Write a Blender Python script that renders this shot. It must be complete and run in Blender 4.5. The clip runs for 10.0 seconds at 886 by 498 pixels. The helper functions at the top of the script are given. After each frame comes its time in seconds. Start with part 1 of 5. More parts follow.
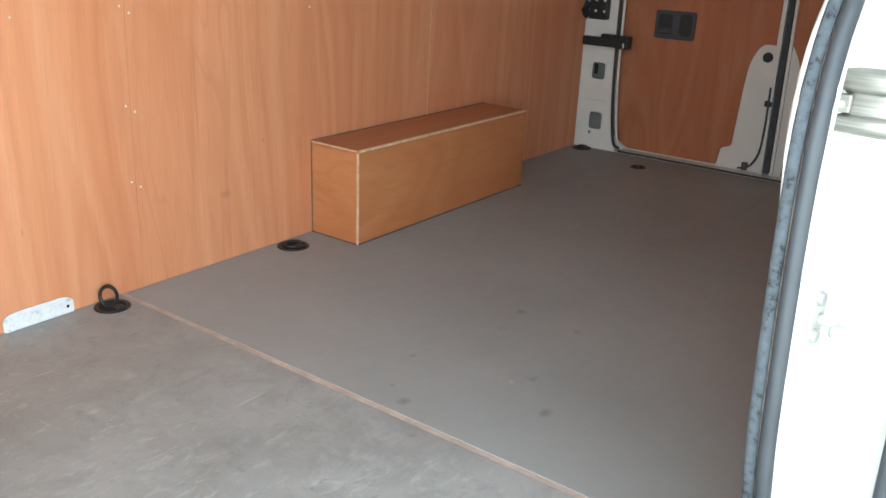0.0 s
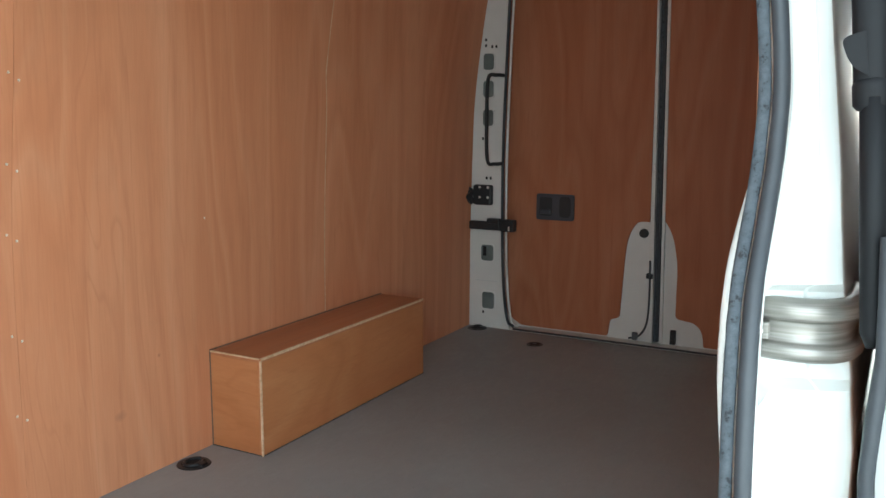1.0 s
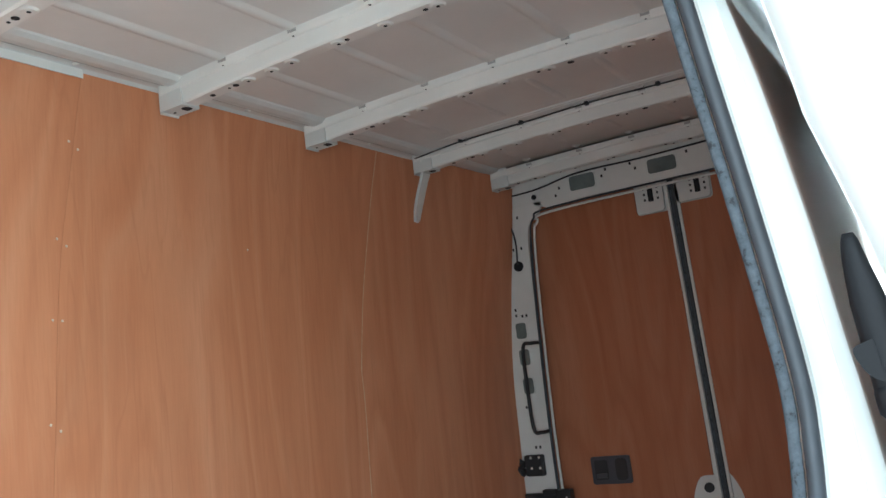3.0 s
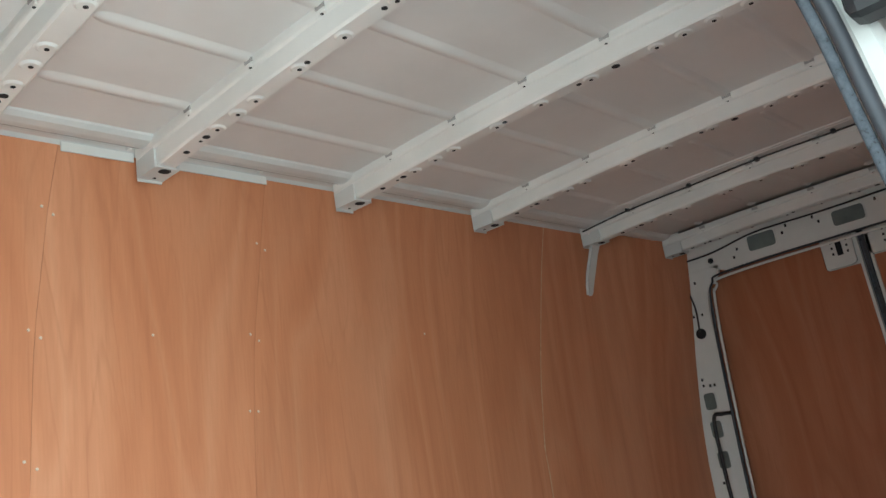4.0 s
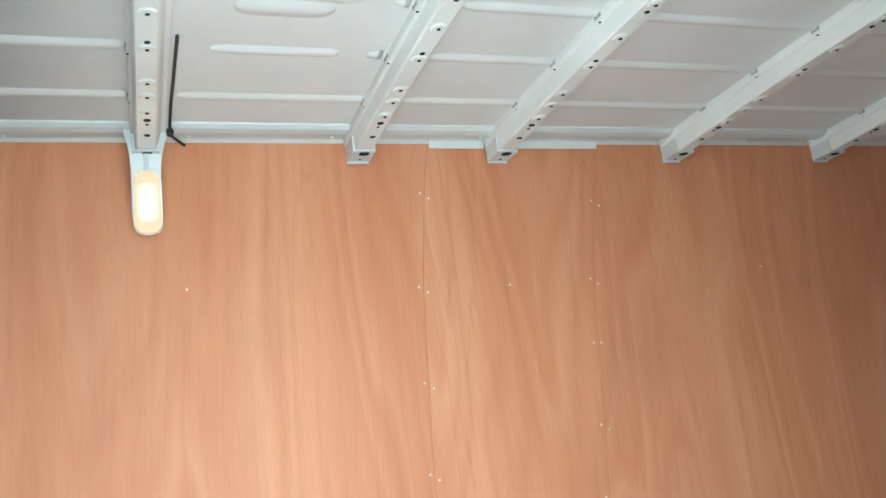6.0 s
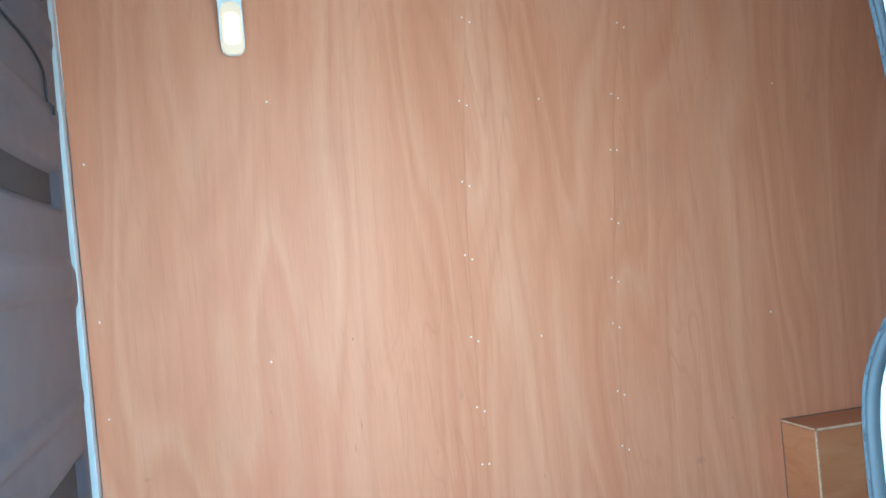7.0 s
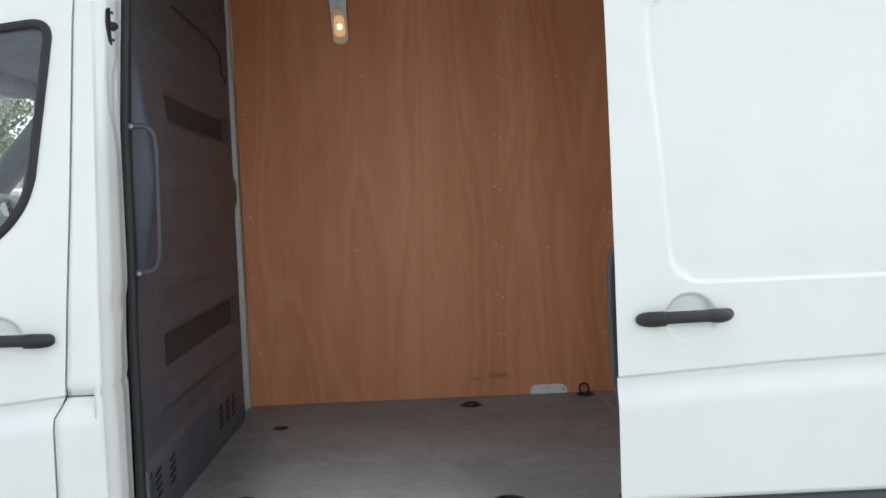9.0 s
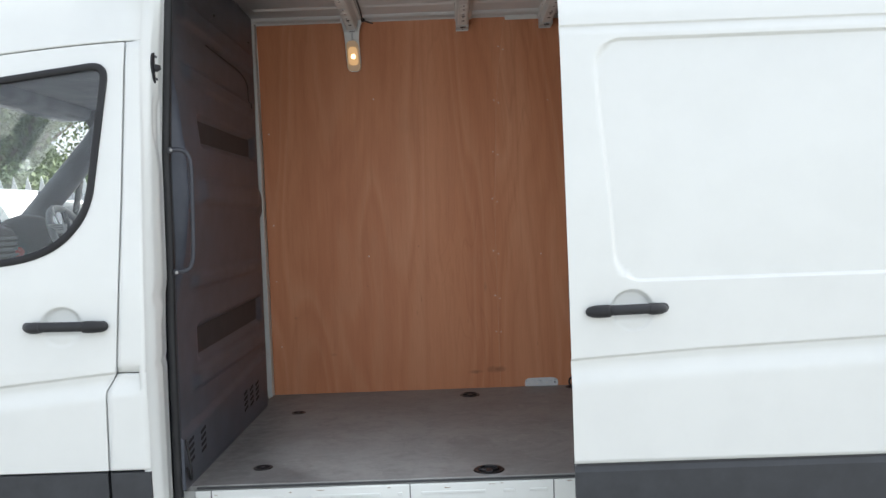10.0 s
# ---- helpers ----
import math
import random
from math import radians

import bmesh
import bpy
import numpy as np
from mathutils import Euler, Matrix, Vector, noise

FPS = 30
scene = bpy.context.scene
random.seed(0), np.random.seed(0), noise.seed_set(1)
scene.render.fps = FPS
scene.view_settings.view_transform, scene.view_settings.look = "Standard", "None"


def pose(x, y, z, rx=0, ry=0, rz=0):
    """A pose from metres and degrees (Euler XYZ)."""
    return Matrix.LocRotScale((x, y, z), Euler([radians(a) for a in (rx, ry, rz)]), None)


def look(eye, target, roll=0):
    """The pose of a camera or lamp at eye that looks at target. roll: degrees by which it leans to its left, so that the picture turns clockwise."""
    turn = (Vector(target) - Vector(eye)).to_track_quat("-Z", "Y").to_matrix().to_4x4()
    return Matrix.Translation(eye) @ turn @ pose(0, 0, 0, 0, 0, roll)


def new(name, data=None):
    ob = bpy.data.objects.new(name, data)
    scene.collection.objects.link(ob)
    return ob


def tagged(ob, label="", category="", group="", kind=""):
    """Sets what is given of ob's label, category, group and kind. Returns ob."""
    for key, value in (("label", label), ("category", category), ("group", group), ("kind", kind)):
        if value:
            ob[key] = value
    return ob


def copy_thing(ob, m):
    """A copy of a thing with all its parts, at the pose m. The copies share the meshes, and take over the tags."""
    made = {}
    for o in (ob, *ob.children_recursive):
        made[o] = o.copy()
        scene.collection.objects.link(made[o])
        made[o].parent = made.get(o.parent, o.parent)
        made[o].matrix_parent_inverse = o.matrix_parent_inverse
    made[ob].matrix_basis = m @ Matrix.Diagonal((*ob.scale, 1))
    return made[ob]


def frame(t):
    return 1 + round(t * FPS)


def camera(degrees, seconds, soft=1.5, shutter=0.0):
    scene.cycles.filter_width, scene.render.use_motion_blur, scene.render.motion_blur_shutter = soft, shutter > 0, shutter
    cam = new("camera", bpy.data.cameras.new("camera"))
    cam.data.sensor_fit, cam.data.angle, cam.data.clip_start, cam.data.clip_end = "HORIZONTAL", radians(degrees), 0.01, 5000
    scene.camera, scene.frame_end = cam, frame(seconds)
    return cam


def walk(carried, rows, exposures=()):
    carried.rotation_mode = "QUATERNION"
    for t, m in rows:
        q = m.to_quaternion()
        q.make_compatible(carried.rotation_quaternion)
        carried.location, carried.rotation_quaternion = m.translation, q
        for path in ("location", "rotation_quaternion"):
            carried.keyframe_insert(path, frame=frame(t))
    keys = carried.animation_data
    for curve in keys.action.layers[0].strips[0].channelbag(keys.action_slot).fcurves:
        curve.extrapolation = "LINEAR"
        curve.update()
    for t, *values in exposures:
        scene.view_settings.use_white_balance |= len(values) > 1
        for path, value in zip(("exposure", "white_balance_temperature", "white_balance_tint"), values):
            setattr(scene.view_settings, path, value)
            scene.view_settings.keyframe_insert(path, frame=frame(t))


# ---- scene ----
cam = camera(54.5, 10.0)
PATH = [
    (0, (0.477, -0.05, 0.879), (1.999, 1.052, 0.194), 2.4),
    (0.5, (0.482, -0.007, 0.932), (2.162, 0.962, 0.444), 2.0),
    (1, (0.473, 0.017, 0.962), (2.213, 0.955, 0.655), 0.2),
    (1.5, (0.484, 0.008, 0.991), (2.24, 0.956, 0.855), -1.3),
    (2, (0.511, 0.006, 1.027), (2.27, 0.959, 1.006), -2.6),
    (2.2, (0.507, 0.0, 1.031), (2.27, 0.958, 1.066), -3.3),
    (3.3, (0.495, -0.016, 1.066), (2.156, 1.036, 1.42), -8.2),
    (3.5, (0.496, -0.015, 1.066), (2.116, 1.088, 1.461), -8.6),
    (4, (0.49, -0.031, 1.05), (1.941, 1.245, 1.565), -9.3),
    (4.5, (0.491, -0.068, 1.049), (1.763, 1.362, 1.63), -9.3),
    (5, (0.492, -0.114, 1.01), (1.588, 1.434, 1.646), -9.3),
    (5.2, (0.488, -0.16, 1.0), (1.492, 1.444, 1.649), -8.8),
    (6.3, (0.458, -0.596, 1.046), (1.029, 1.297, 1.344), -6.5),
    (6.5, (0.452, -0.671, 1.049), (0.969, 1.252, 1.229), -6.1),
    (7, (0.451, -0.951, 1.003), (0.92, 0.994, 1.002), -5.2),
    (7.5, (0.492, -1.236, 0.947), (0.912, 0.718, 0.875), -3.3),
    (8, (0.578, -1.565, 0.904), (0.877, 0.411, 0.825), -1.8),
    (8.5, (0.662, -1.921, 0.891), (0.841, 0.069, 0.783), -1.9),
    (9, (0.816, -2.213, 0.893), (0.87, -0.216, 0.794), -2.2),
    (9.5, (0.912, -2.459, 0.893), (0.927, -0.461, 0.804), -2.2),
    (10, (0.95, -2.659, 0.892), (0.932, -0.66, 0.817), -2.1),
]
EXPOSURES = [(0, 3.84, 6280, 0), (0.5, 3.62, 6030, -2), (1, 3.35, 6100, -2), (2, 3.92, 5560, -6), (3.5, 3.17, 6000, 0), (4.5, 3.38, 6200, -3), (5.2, 3.46, 6300, -2), (6.5, 3.66, 4880, -13), (7, 3.62, 4450, -15), (7.5, 2.52, 5550, -8), (8, 1.5, 6350, 6), (8.5, 1.27, 6350, 4), (9, 1.43, 6450, 7), (10, 1.48, 6450, 9)]
walk(cam, [(t, look(eye, target, roll)) for t, eye, target, roll in PATH], EXPOSURES)

# ---- light ----
world = bpy.data.worlds.new("world")
world.use_nodes = True
scene.world = world
wn = world.node_tree.nodes
sky = wn.new("ShaderNodeTexSky")
sky.sky_type, sky.sun_disc = "NISHITA", False
sky.sun_elevation, sky.sun_rotation = radians(54), radians(60)
sky.air_density, sky.dust_density, sky.ozone_density = 1.0, 3.0, 1.0
wn["Background"].inputs["Strength"].default_value = 0.15
hazy = wn.new("ShaderNodeHueSaturation")
hazy.inputs["Saturation"].default_value = 0.35
world.node_tree.links.new(sky.outputs["Color"], hazy.inputs["Color"])
world.node_tree.links.new(hazy.outputs["Color"], wn["Background"].inputs["Color"])
sun = new("sun", bpy.data.lights.new("sun", "SUN"))
sun.data.energy, sun.data.angle, sun.data.color = 3.2, radians(6), (1.0, 0.97, 0.92)
sun.matrix_world = look((5.0, 2.6, 8.0), (0.0, 0.0, 0.0))
# sky light that comes in by the side door opening
opening = new("side_opening_skylight", bpy.data.lights.new("side_opening_skylight", "AREA"))
opening.data.shape, opening.data.size, opening.data.size_y = "RECTANGLE", 0.85, 1.5
opening.data.energy, opening.data.color = 1.5, (0.925, 0.98, 1.03)
opening.matrix_world = look((0.57, 0.24, 0.83), (1.72, 1.24, 0.70))


# ---- materials ----
def material(name, colour, rough=0.5, metal=0.0, coat=0.0, spec=0.5):
    m = bpy.data.materials.new(name)
    m.use_nodes = True
    b = m.node_tree.nodes["Principled BSDF"]
    b.inputs["Base Color"].default_value = (*colour, 1)
    b.inputs["Roughness"].default_value = rough
    b.inputs["Metallic"].default_value = metal
    b.inputs["Coat Weight"].default_value = coat
    b.inputs["Coat Roughness"].default_value = 0.06
    b.inputs["Specular IOR Level"].default_value = spec
    return m


def node(m, kind, **values):
    n = m.node_tree.nodes.new(kind)
    for key, value in values.items():
        if key in n.inputs:
            n.inputs[key].default_value = value
    return n


def wire(m, a, b):
    m.node_tree.links.new(a, b)


def coords(m, scale, shift=False):
    """World-sized coordinates, scaled; shift moves each object's pattern by its own random step."""
    tc = node(m, "ShaderNodeTexCoord")
    mp = node(m, "ShaderNodeMapping")
    mp.inputs["Scale"].default_value = scale
    wire(m, tc.outputs["Object"], mp.inputs["Vector"])
    if shift:
        info = node(m, "ShaderNodeObjectInfo")
        mul = node(m, "ShaderNodeMath")
        mul.operation = "MULTIPLY"
        mul.inputs[1].default_value = 37.0
        wire(m, info.outputs["Random"], mul.inputs[0])
        wire(m, mul.outputs[0], mp.inputs["Location"])
    return mp.outputs["Vector"]


def noise_at(m, vec, scale, detail=4.0, rough=0.55, distort=0.0):
    n = node(m, "ShaderNodeTexNoise", Scale=scale, Detail=detail, Roughness=rough, Distortion=distort)
    wire(m, vec, n.inputs["Vector"])
    return n.outputs["Fac"]


def ramp(m, fac, stops):
    r = node(m, "ShaderNodeValToRGB")
    while len(r.color_ramp.elements) < len(stops):
        r.color_ramp.elements.new(0.5)
    for e, (p, c) in zip(r.color_ramp.elements, stops):
        e.position = p
        e.color = (*c, 1) if len(c) == 3 else c
    wire(m, fac, r.inputs["Fac"])
    return r.outputs["Color"]


def blend(m, fac, a, b, mode="MIX"):
    x = node(m, "ShaderNodeMix")
    x.data_type, x.blend_type = "RGBA", mode
    for value, socket in ((fac, x.inputs[0]), (a, x.inputs[6]), (b, x.inputs[7])):
        if isinstance(value, (int, float)):
            socket.default_value = value
        elif isinstance(value, tuple):
            socket.default_value = (*value, 1)
        else:
            wire(m, value, socket)
    return x.outputs[2]


def relief(m, fac, strength, distance=0.002):
    bp = node(m, "ShaderNodeBump", Strength=strength, Distance=distance)
    wire(m, fac, bp.inputs["Height"])
    wire(m, bp.outputs["Normal"], m.node_tree.nodes["Principled BSDF"].inputs["Normal"])


def base_of(m, socket, rough=None):
    b = m.node_tree.nodes["Principled BSDF"]
    wire(m, socket, b.inputs["Base Color"])
    if rough is not None:
        wire(m, rough, b.inputs["Roughness"])


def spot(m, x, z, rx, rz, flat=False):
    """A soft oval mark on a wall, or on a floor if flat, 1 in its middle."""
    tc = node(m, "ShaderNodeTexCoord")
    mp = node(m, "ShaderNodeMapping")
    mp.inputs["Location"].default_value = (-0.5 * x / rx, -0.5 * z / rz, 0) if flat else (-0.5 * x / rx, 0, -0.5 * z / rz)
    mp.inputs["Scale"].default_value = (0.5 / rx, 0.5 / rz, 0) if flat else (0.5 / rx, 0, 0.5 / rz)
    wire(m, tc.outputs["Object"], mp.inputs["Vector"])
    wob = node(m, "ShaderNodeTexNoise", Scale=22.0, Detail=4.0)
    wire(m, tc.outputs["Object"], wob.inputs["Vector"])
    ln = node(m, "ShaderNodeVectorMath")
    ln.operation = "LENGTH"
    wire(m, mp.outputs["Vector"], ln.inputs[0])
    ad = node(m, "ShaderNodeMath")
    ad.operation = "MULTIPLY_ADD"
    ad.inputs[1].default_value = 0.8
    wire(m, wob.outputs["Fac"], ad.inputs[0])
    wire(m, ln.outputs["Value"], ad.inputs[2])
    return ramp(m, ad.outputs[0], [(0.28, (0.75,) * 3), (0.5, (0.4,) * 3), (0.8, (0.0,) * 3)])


def plywood(name, stretch, tone=1.0, marks=(), tint=(1.0, 1.0, 1.0)):
    """Reddish hardwood plywood; stretch is the scale of the figure along x, y, z."""
    m = material(name, (0.5, 0.23, 0.11), 0.5, spec=0.24)

    def wood(r, g, b):
        return (r * tone * tint[0], g * tone * tint[1], b * tone * tint[2])
    v = coords(m, stretch, True)
    slow = tuple(q * 0.9 + 0.4 * (q < 0.5) for q in stretch)
    bend = noise_at(m, coords(m, slow, True), 1.5, 3, 0.45)
    warp = node(m, "ShaderNodeVectorMath")
    warp.operation = "MULTIPLY_ADD"
    wire(m, bend, warp.inputs[0])
    warp.inputs[1].default_value = (0.17, 0.17, 0.17)
    wire(m, v, warp.inputs[2])
    w = warp.outputs[0]
    broad = noise_at(m, w, 3.2, 2, 0.5)
    mid = noise_at(m, w, 17.0, 3, 0.55)
    lines = noise_at(m, w, 42.0, 3, 0.6)
    fine = noise_at(m, v, 210.0, 2, 0.6)
    flame = coords(m, tuple(q * 1.0 + 0.09 * (q < 0.5) for q in stretch), True)
    figure = noise_at(m, flame, 3.4, 2, 0.35, 0.25)
    veins = noise_at(m, w, 7.5, 2, 0.4)
    where = noise_at(m, flame, 2.1, 2, 0.5)
    c = ramp(m, broad, [(0.3, wood(0.550, 0.208, 0.093)), (0.5, wood(0.605, 0.247, 0.116)), (0.7, wood(0.645, 0.282, 0.140))])
    c = blend(m, ramp(m, mid, [(0.30, (0.20,) * 3), (0.5, (0.0,) * 3)]), c, wood(0.470, 0.165, 0.070))
    c = blend(m, ramp(m, mid, [(0.52, (0.0,) * 3), (0.74, (0.18,) * 3)]), c, wood(0.705, 0.343, 0.185))
    dark, pale = wood(0.420, 0.138, 0.055), wood(0.720, 0.390, 0.220)
    c = blend(m, ramp(m, figure, [(0.30, (0.0,) * 3), (0.33, (0.20,) * 3), (0.36, (0.0,) * 3), (0.41, (0.0,) * 3), (0.425, (0.24,) * 3), (0.46, (0.0,) * 3), (0.50, (0.19,) * 3), (0.52, (0.0,) * 3), (0.565, (0.0,) * 3), (0.58, (0.22,) * 3), (0.61, (0.0,) * 3), (0.66, (0.19,) * 3), (0.7, (0.0,) * 3)]), c, dark)
    c = blend(m, ramp(m, figure, [(0.36, (0.0,) * 3), (0.385, (0.16,) * 3), (0.40, (0.0,) * 3), (0.52, (0.0,) * 3), (0.55, (0.20,) * 3), (0.565, (0.0,) * 3), (0.61, (0.0,) * 3), (0.63, (0.15,) * 3), (0.65, (0.0,) * 3)]), c, pale)
    # thin dark veins that run the height of a sheet and fade in and out
    thin = ramp(m, veins, [(0.395, (0.0,) * 3), (0.403, (0.2,) * 3), (0.418, (0.0,) * 3), (0.495, (0.0,) * 3), (0.501, (0.24,) * 3), (0.513, (0.0,) * 3), (0.585, (0.0,) * 3), (0.591, (0.2,) * 3), (0.602, (0.0,) * 3)])
    fade = ramp(m, where, [(0.42, (0.06,) * 3), (0.62, (1.0,) * 3)])
    c = blend(m, blend(m, 1.0, thin, fade, "MULTIPLY"), c, wood(0.360, 0.118, 0.048))
    c = blend(m, ramp(m, lines, [(0.32, (0.18,) * 3), (0.46, (0.0,) * 3)]), c, wood(0.400, 0.136, 0.055))
    c = blend(m, ramp(m, lines, [(0.58, (0.0,) * 3), (0.72, (0.1,) * 3)]), c, pale)
    c = blend(m, ramp(m, fine, [(0.35, (0.10,) * 3), (0.6, (0.0,) * 3)]), c, wood(0.350, 0.130, 0.055))
    plain = coords(m, (1, 1, 1), True)
    smudge = noise_at(m, plain, 2.2, 5, 0.6)
    c = blend(m, ramp(m, smudge, [(0.6, (0.0,) * 3), (0.8, (0.22,) * 3)]), c, wood(0.36, 0.17, 0.09))
    for x, z, rx, rz, ink in marks:
        c = blend(m, spot(m, x, z, rx, rz), c, ink)
    rough = ramp(m, mid, [(0.3, (0.46,) * 3), (0.7, (0.58,) * 3)])
    base_of(m, c, rough)
    relief(m, fine, 0.06, 0.001)
    return m


MARKS = ((1.167, 0.095, 0.06, 0.027, (0.07, 0.045, 0.032)), (1.06, 0.085, 0.05, 0.014, (0.14, 0.08, 0.05)), (0.786, 0.745, 0.006, 0.007, (0.12, 0.05, 0.03)), (0.79, 0.47, 0.004, 0.035, (0.22, 0.09, 0.05)), (1.12, 0.52, 0.012, 0.05, (0.36, 0.17, 0.09)), (0.33, 0.2, 0.03, 0.012, (0.36, 0.16, 0.08)), (1.95, 0.19, 0.03, 0.02, (0.3, 0.14, 0.08)), (0.765, 0.4, 0.004, 0.03, (0.2, 0.08, 0.045)), (1.187, 0.404, 0.004, 0.022, (0.24, 0.1, 0.055)), (1.026, 0.353, 0.004, 0.02, (0.27, 0.11, 0.06)), (1.381, 0.221, 0.004, 0.018, (0.24, 0.1, 0.055)), (0.515, 0.549, 0.006, 0.008, (0.3, 0.13, 0.07)), (0.137, 0.397, 0.02, 0.012, (0.3, 0.14, 0.08)), (2.09, 0.319, 0.008, 0.008, (0.3, 0.13, 0.07)))
PLY = plywood("plywood", (1.0, 1.0, 0.045), 1.0, MARKS, (0.965, 1.005, 1.09))
PLY_FLAT = plywood("plywood_lengthways", (0.045, 1.0, 1.0), 0.72)
# the doors' redder plywood, its tone also lowered for the shade they stand in
PLY_DOOR_DARK = plywood("plywood_door_dark", (1.0, 1.0, 0.05), 0.66, tint=(1.0, 0.92, 0.95))
PLY_BOX = plywood("plywood_box", (0.12, 0.12, 0.7), 0.8, tint=(1.0, 0.98, 0.84))

PLY_EDGE = material("plywood_edge", (0.62, 0.46, 0.33), 0.7)
v = coords(PLY_EDGE, (1, 1, 1))
base_of(PLY_EDGE, ramp(PLY_EDGE, noise_at(PLY_EDGE, v, 90, 3), [(0.35, (0.5, 0.33, 0.2)), (0.65, (0.70, 0.51, 0.34))]))

JOINTWOOD = material("floor_joint_wood", (0.43, 0.36, 0.30), 0.75)
v = coords(JOINTWOOD, (1, 1, 1))
base_of(JOINTWOOD, ramp(JOINTWOOD, noise_at(JOINTWOOD, v, 30, 4), [(0.35, (0.38, 0.30, 0.25)), (0.65, (0.46, 0.385, 0.335))]))


def film_board(name, tint, cloud, wear, marks):
    """Film-faced floor plywood: a dull grey-brown film, rubbed and marked; wear scales the scuffs, marks also paint
    shade.
    """
    m = material(name, (0.14, 0.125, 0.12), 0.5)

    def film(g):
        return tuple(g * q for q in tint)
    v = coords(m, (1, 1, 1), True)
    c = ramp(m, noise_at(m, v, 2.4, 5, 0.55), [(0.32, film(0.272 - cloud)), (0.5, film(0.272)), (0.7, film(0.272 + cloud))])
    c = blend(m, ramp(m, noise_at(m, v, 14.0, 6, 0.7, 0.8), [(0.36, (0.3 * wear,) * 3), (0.52, (0.0,) * 3)]), c, film(0.19))
    scuff = noise_at(m, coords(m, (2.2, 5.5, 1.0), True), 5.0, 7, 0.72, 1.6)
    mask = node(m, "ShaderNodeMath")
    mask.operation = "MULTIPLY"
    wire(m, ramp(m, scuff, [(0.54, (0.0,) * 3), (0.66, (0.42 * wear,) * 3), (0.78, (0.1 * wear,) * 3)]), mask.inputs[0])
    wire(m, ramp(m, noise_at(m, v, 1.7, 3, 0.5), [(0.45, (0.1,) * 3), (0.68, (1.0,) * 3)]), mask.inputs[1])
    c = blend(m, mask.outputs[0], c, film(0.44))
    blotch = noise_at(m, v, 6.5, 4, 0.6, 0.6)
    c = blend(m, ramp(m, blotch, [(0.32, (0.34 * wear,) * 3), (0.46, (0.0,) * 3)]), c, film(0.18))
    c = blend(m, ramp(m, blotch, [(0.57, (0.0,) * 3), (0.72, (0.2 * wear,) * 3)]), c, film(0.40))
    # short drag marks, most of them across the van
    for turn, stretch in ((0, (1.4, 24.0, 1.0)), (1, (26.0, 1.8, 1.0)), (2, (14.0, 3.0, 1.0))):
        drag = noise_at(m, coords(m, stretch, True), 3.4, 3, 0.5, 0.5)
        c = blend(m, ramp(m, drag, [(0.71, (0.0,) * 3), (0.735, ((0.2, 0.34, 0.3)[turn] * wear,) * 3), (0.76, (0.0,) * 3)]), c, film((0.45, 0.15, 0.40)[turn]))
    flecks = noise_at(m, v, 42.0, 4, 0.75, 0.4)
    c = blend(m, ramp(m, flecks, [(0.60, (0.0,) * 3), (0.72, (0.4 * wear,) * 3)]), c, film(0.37))
    c = blend(m, ramp(m, flecks, [(0.30, (0.4 * wear,) * 3), (0.40, (0.0,) * 3)]), c, film(0.15))
    grit = noise_at(m, v, 120.0, 2, 0.7)
    c = blend(m, ramp(m, grit, [(0.66, (0.0,) * 3), (0.78, (0.35,) * 3)]), c, film(0.13))
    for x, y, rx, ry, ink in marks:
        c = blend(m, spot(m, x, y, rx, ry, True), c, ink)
    base_of(m, c, ramp(m, scuff, [(0.3, (0.42,) * 3), (0.7, (0.6,) * 3)]))
    relief(m, noise_at(m, v, 180.0, 2), 0.15, 0.001)
    return m


# the first front mark paints the shade along the bulkhead's foot
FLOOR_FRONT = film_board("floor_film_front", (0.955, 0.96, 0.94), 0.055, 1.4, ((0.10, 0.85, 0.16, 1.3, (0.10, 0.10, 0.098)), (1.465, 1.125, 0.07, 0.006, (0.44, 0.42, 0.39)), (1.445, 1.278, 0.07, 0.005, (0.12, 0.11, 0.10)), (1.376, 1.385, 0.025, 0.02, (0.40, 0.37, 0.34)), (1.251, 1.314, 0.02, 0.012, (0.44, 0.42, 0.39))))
FLOOR_REAR = film_board("floor_film_rear", (0.985, 1.01, 1.005), 0.018, 0.22, ((1.665, 0.89, 0.022, 0.02, (0.09, 0.09, 0.088)), (2.196, 0.945, 0.02, 0.018, (0.1, 0.1, 0.098)), (2.186, 0.78, 0.018, 0.016, (0.11, 0.11, 0.108)), (1.813, 0.65, 0.028, 0.02, (0.1, 0.1, 0.098)), (1.911, 0.74, 0.02, 0.015, (0.11, 0.11, 0.108)), (1.874, 0.769, 0.012, 0.01, (0.45, 0.44, 0.42)), (1.70, 0.95, 0.012, 0.01, (0.12, 0.12, 0.118)), (1.83, 1.0, 0.014, 0.01, (0.13, 0.13, 0.128)), (2.08, 0.93, 0.014, 0.008, (0.14, 0.14, 0.138))))


def paint(name, colour, rough, coat, dust=0.1):
    m = material(name, colour, rough, coat=coat)
    v = coords(m, (1, 1, 1))
    lo = tuple(k * (1 - dust) for k in colour)
    base_of(m, ramp(m, noise_at(m, v, 5.0, 6, 0.6), [(0.35, lo), (0.62, colour)]))
    relief(m, noise_at(m, v, 320.0, 2), 0.03, 0.0004)
    return m


WHITE = paint("white_body_paint", (0.775, 0.805, 0.778), 0.3, 0.6, 0.03)
PRIMER = paint("white_inner_paint", (0.70, 0.70, 0.67), 0.38, 0.2, 0.08)
ROOFSKIN = paint("roof_underside_paint", (0.66, 0.655, 0.635), 0.45, 0.1, 0.06)
GREYWHITE = paint("grey_white_paint", (0.60, 0.615, 0.60), 0.4, 0.15, 0.08)


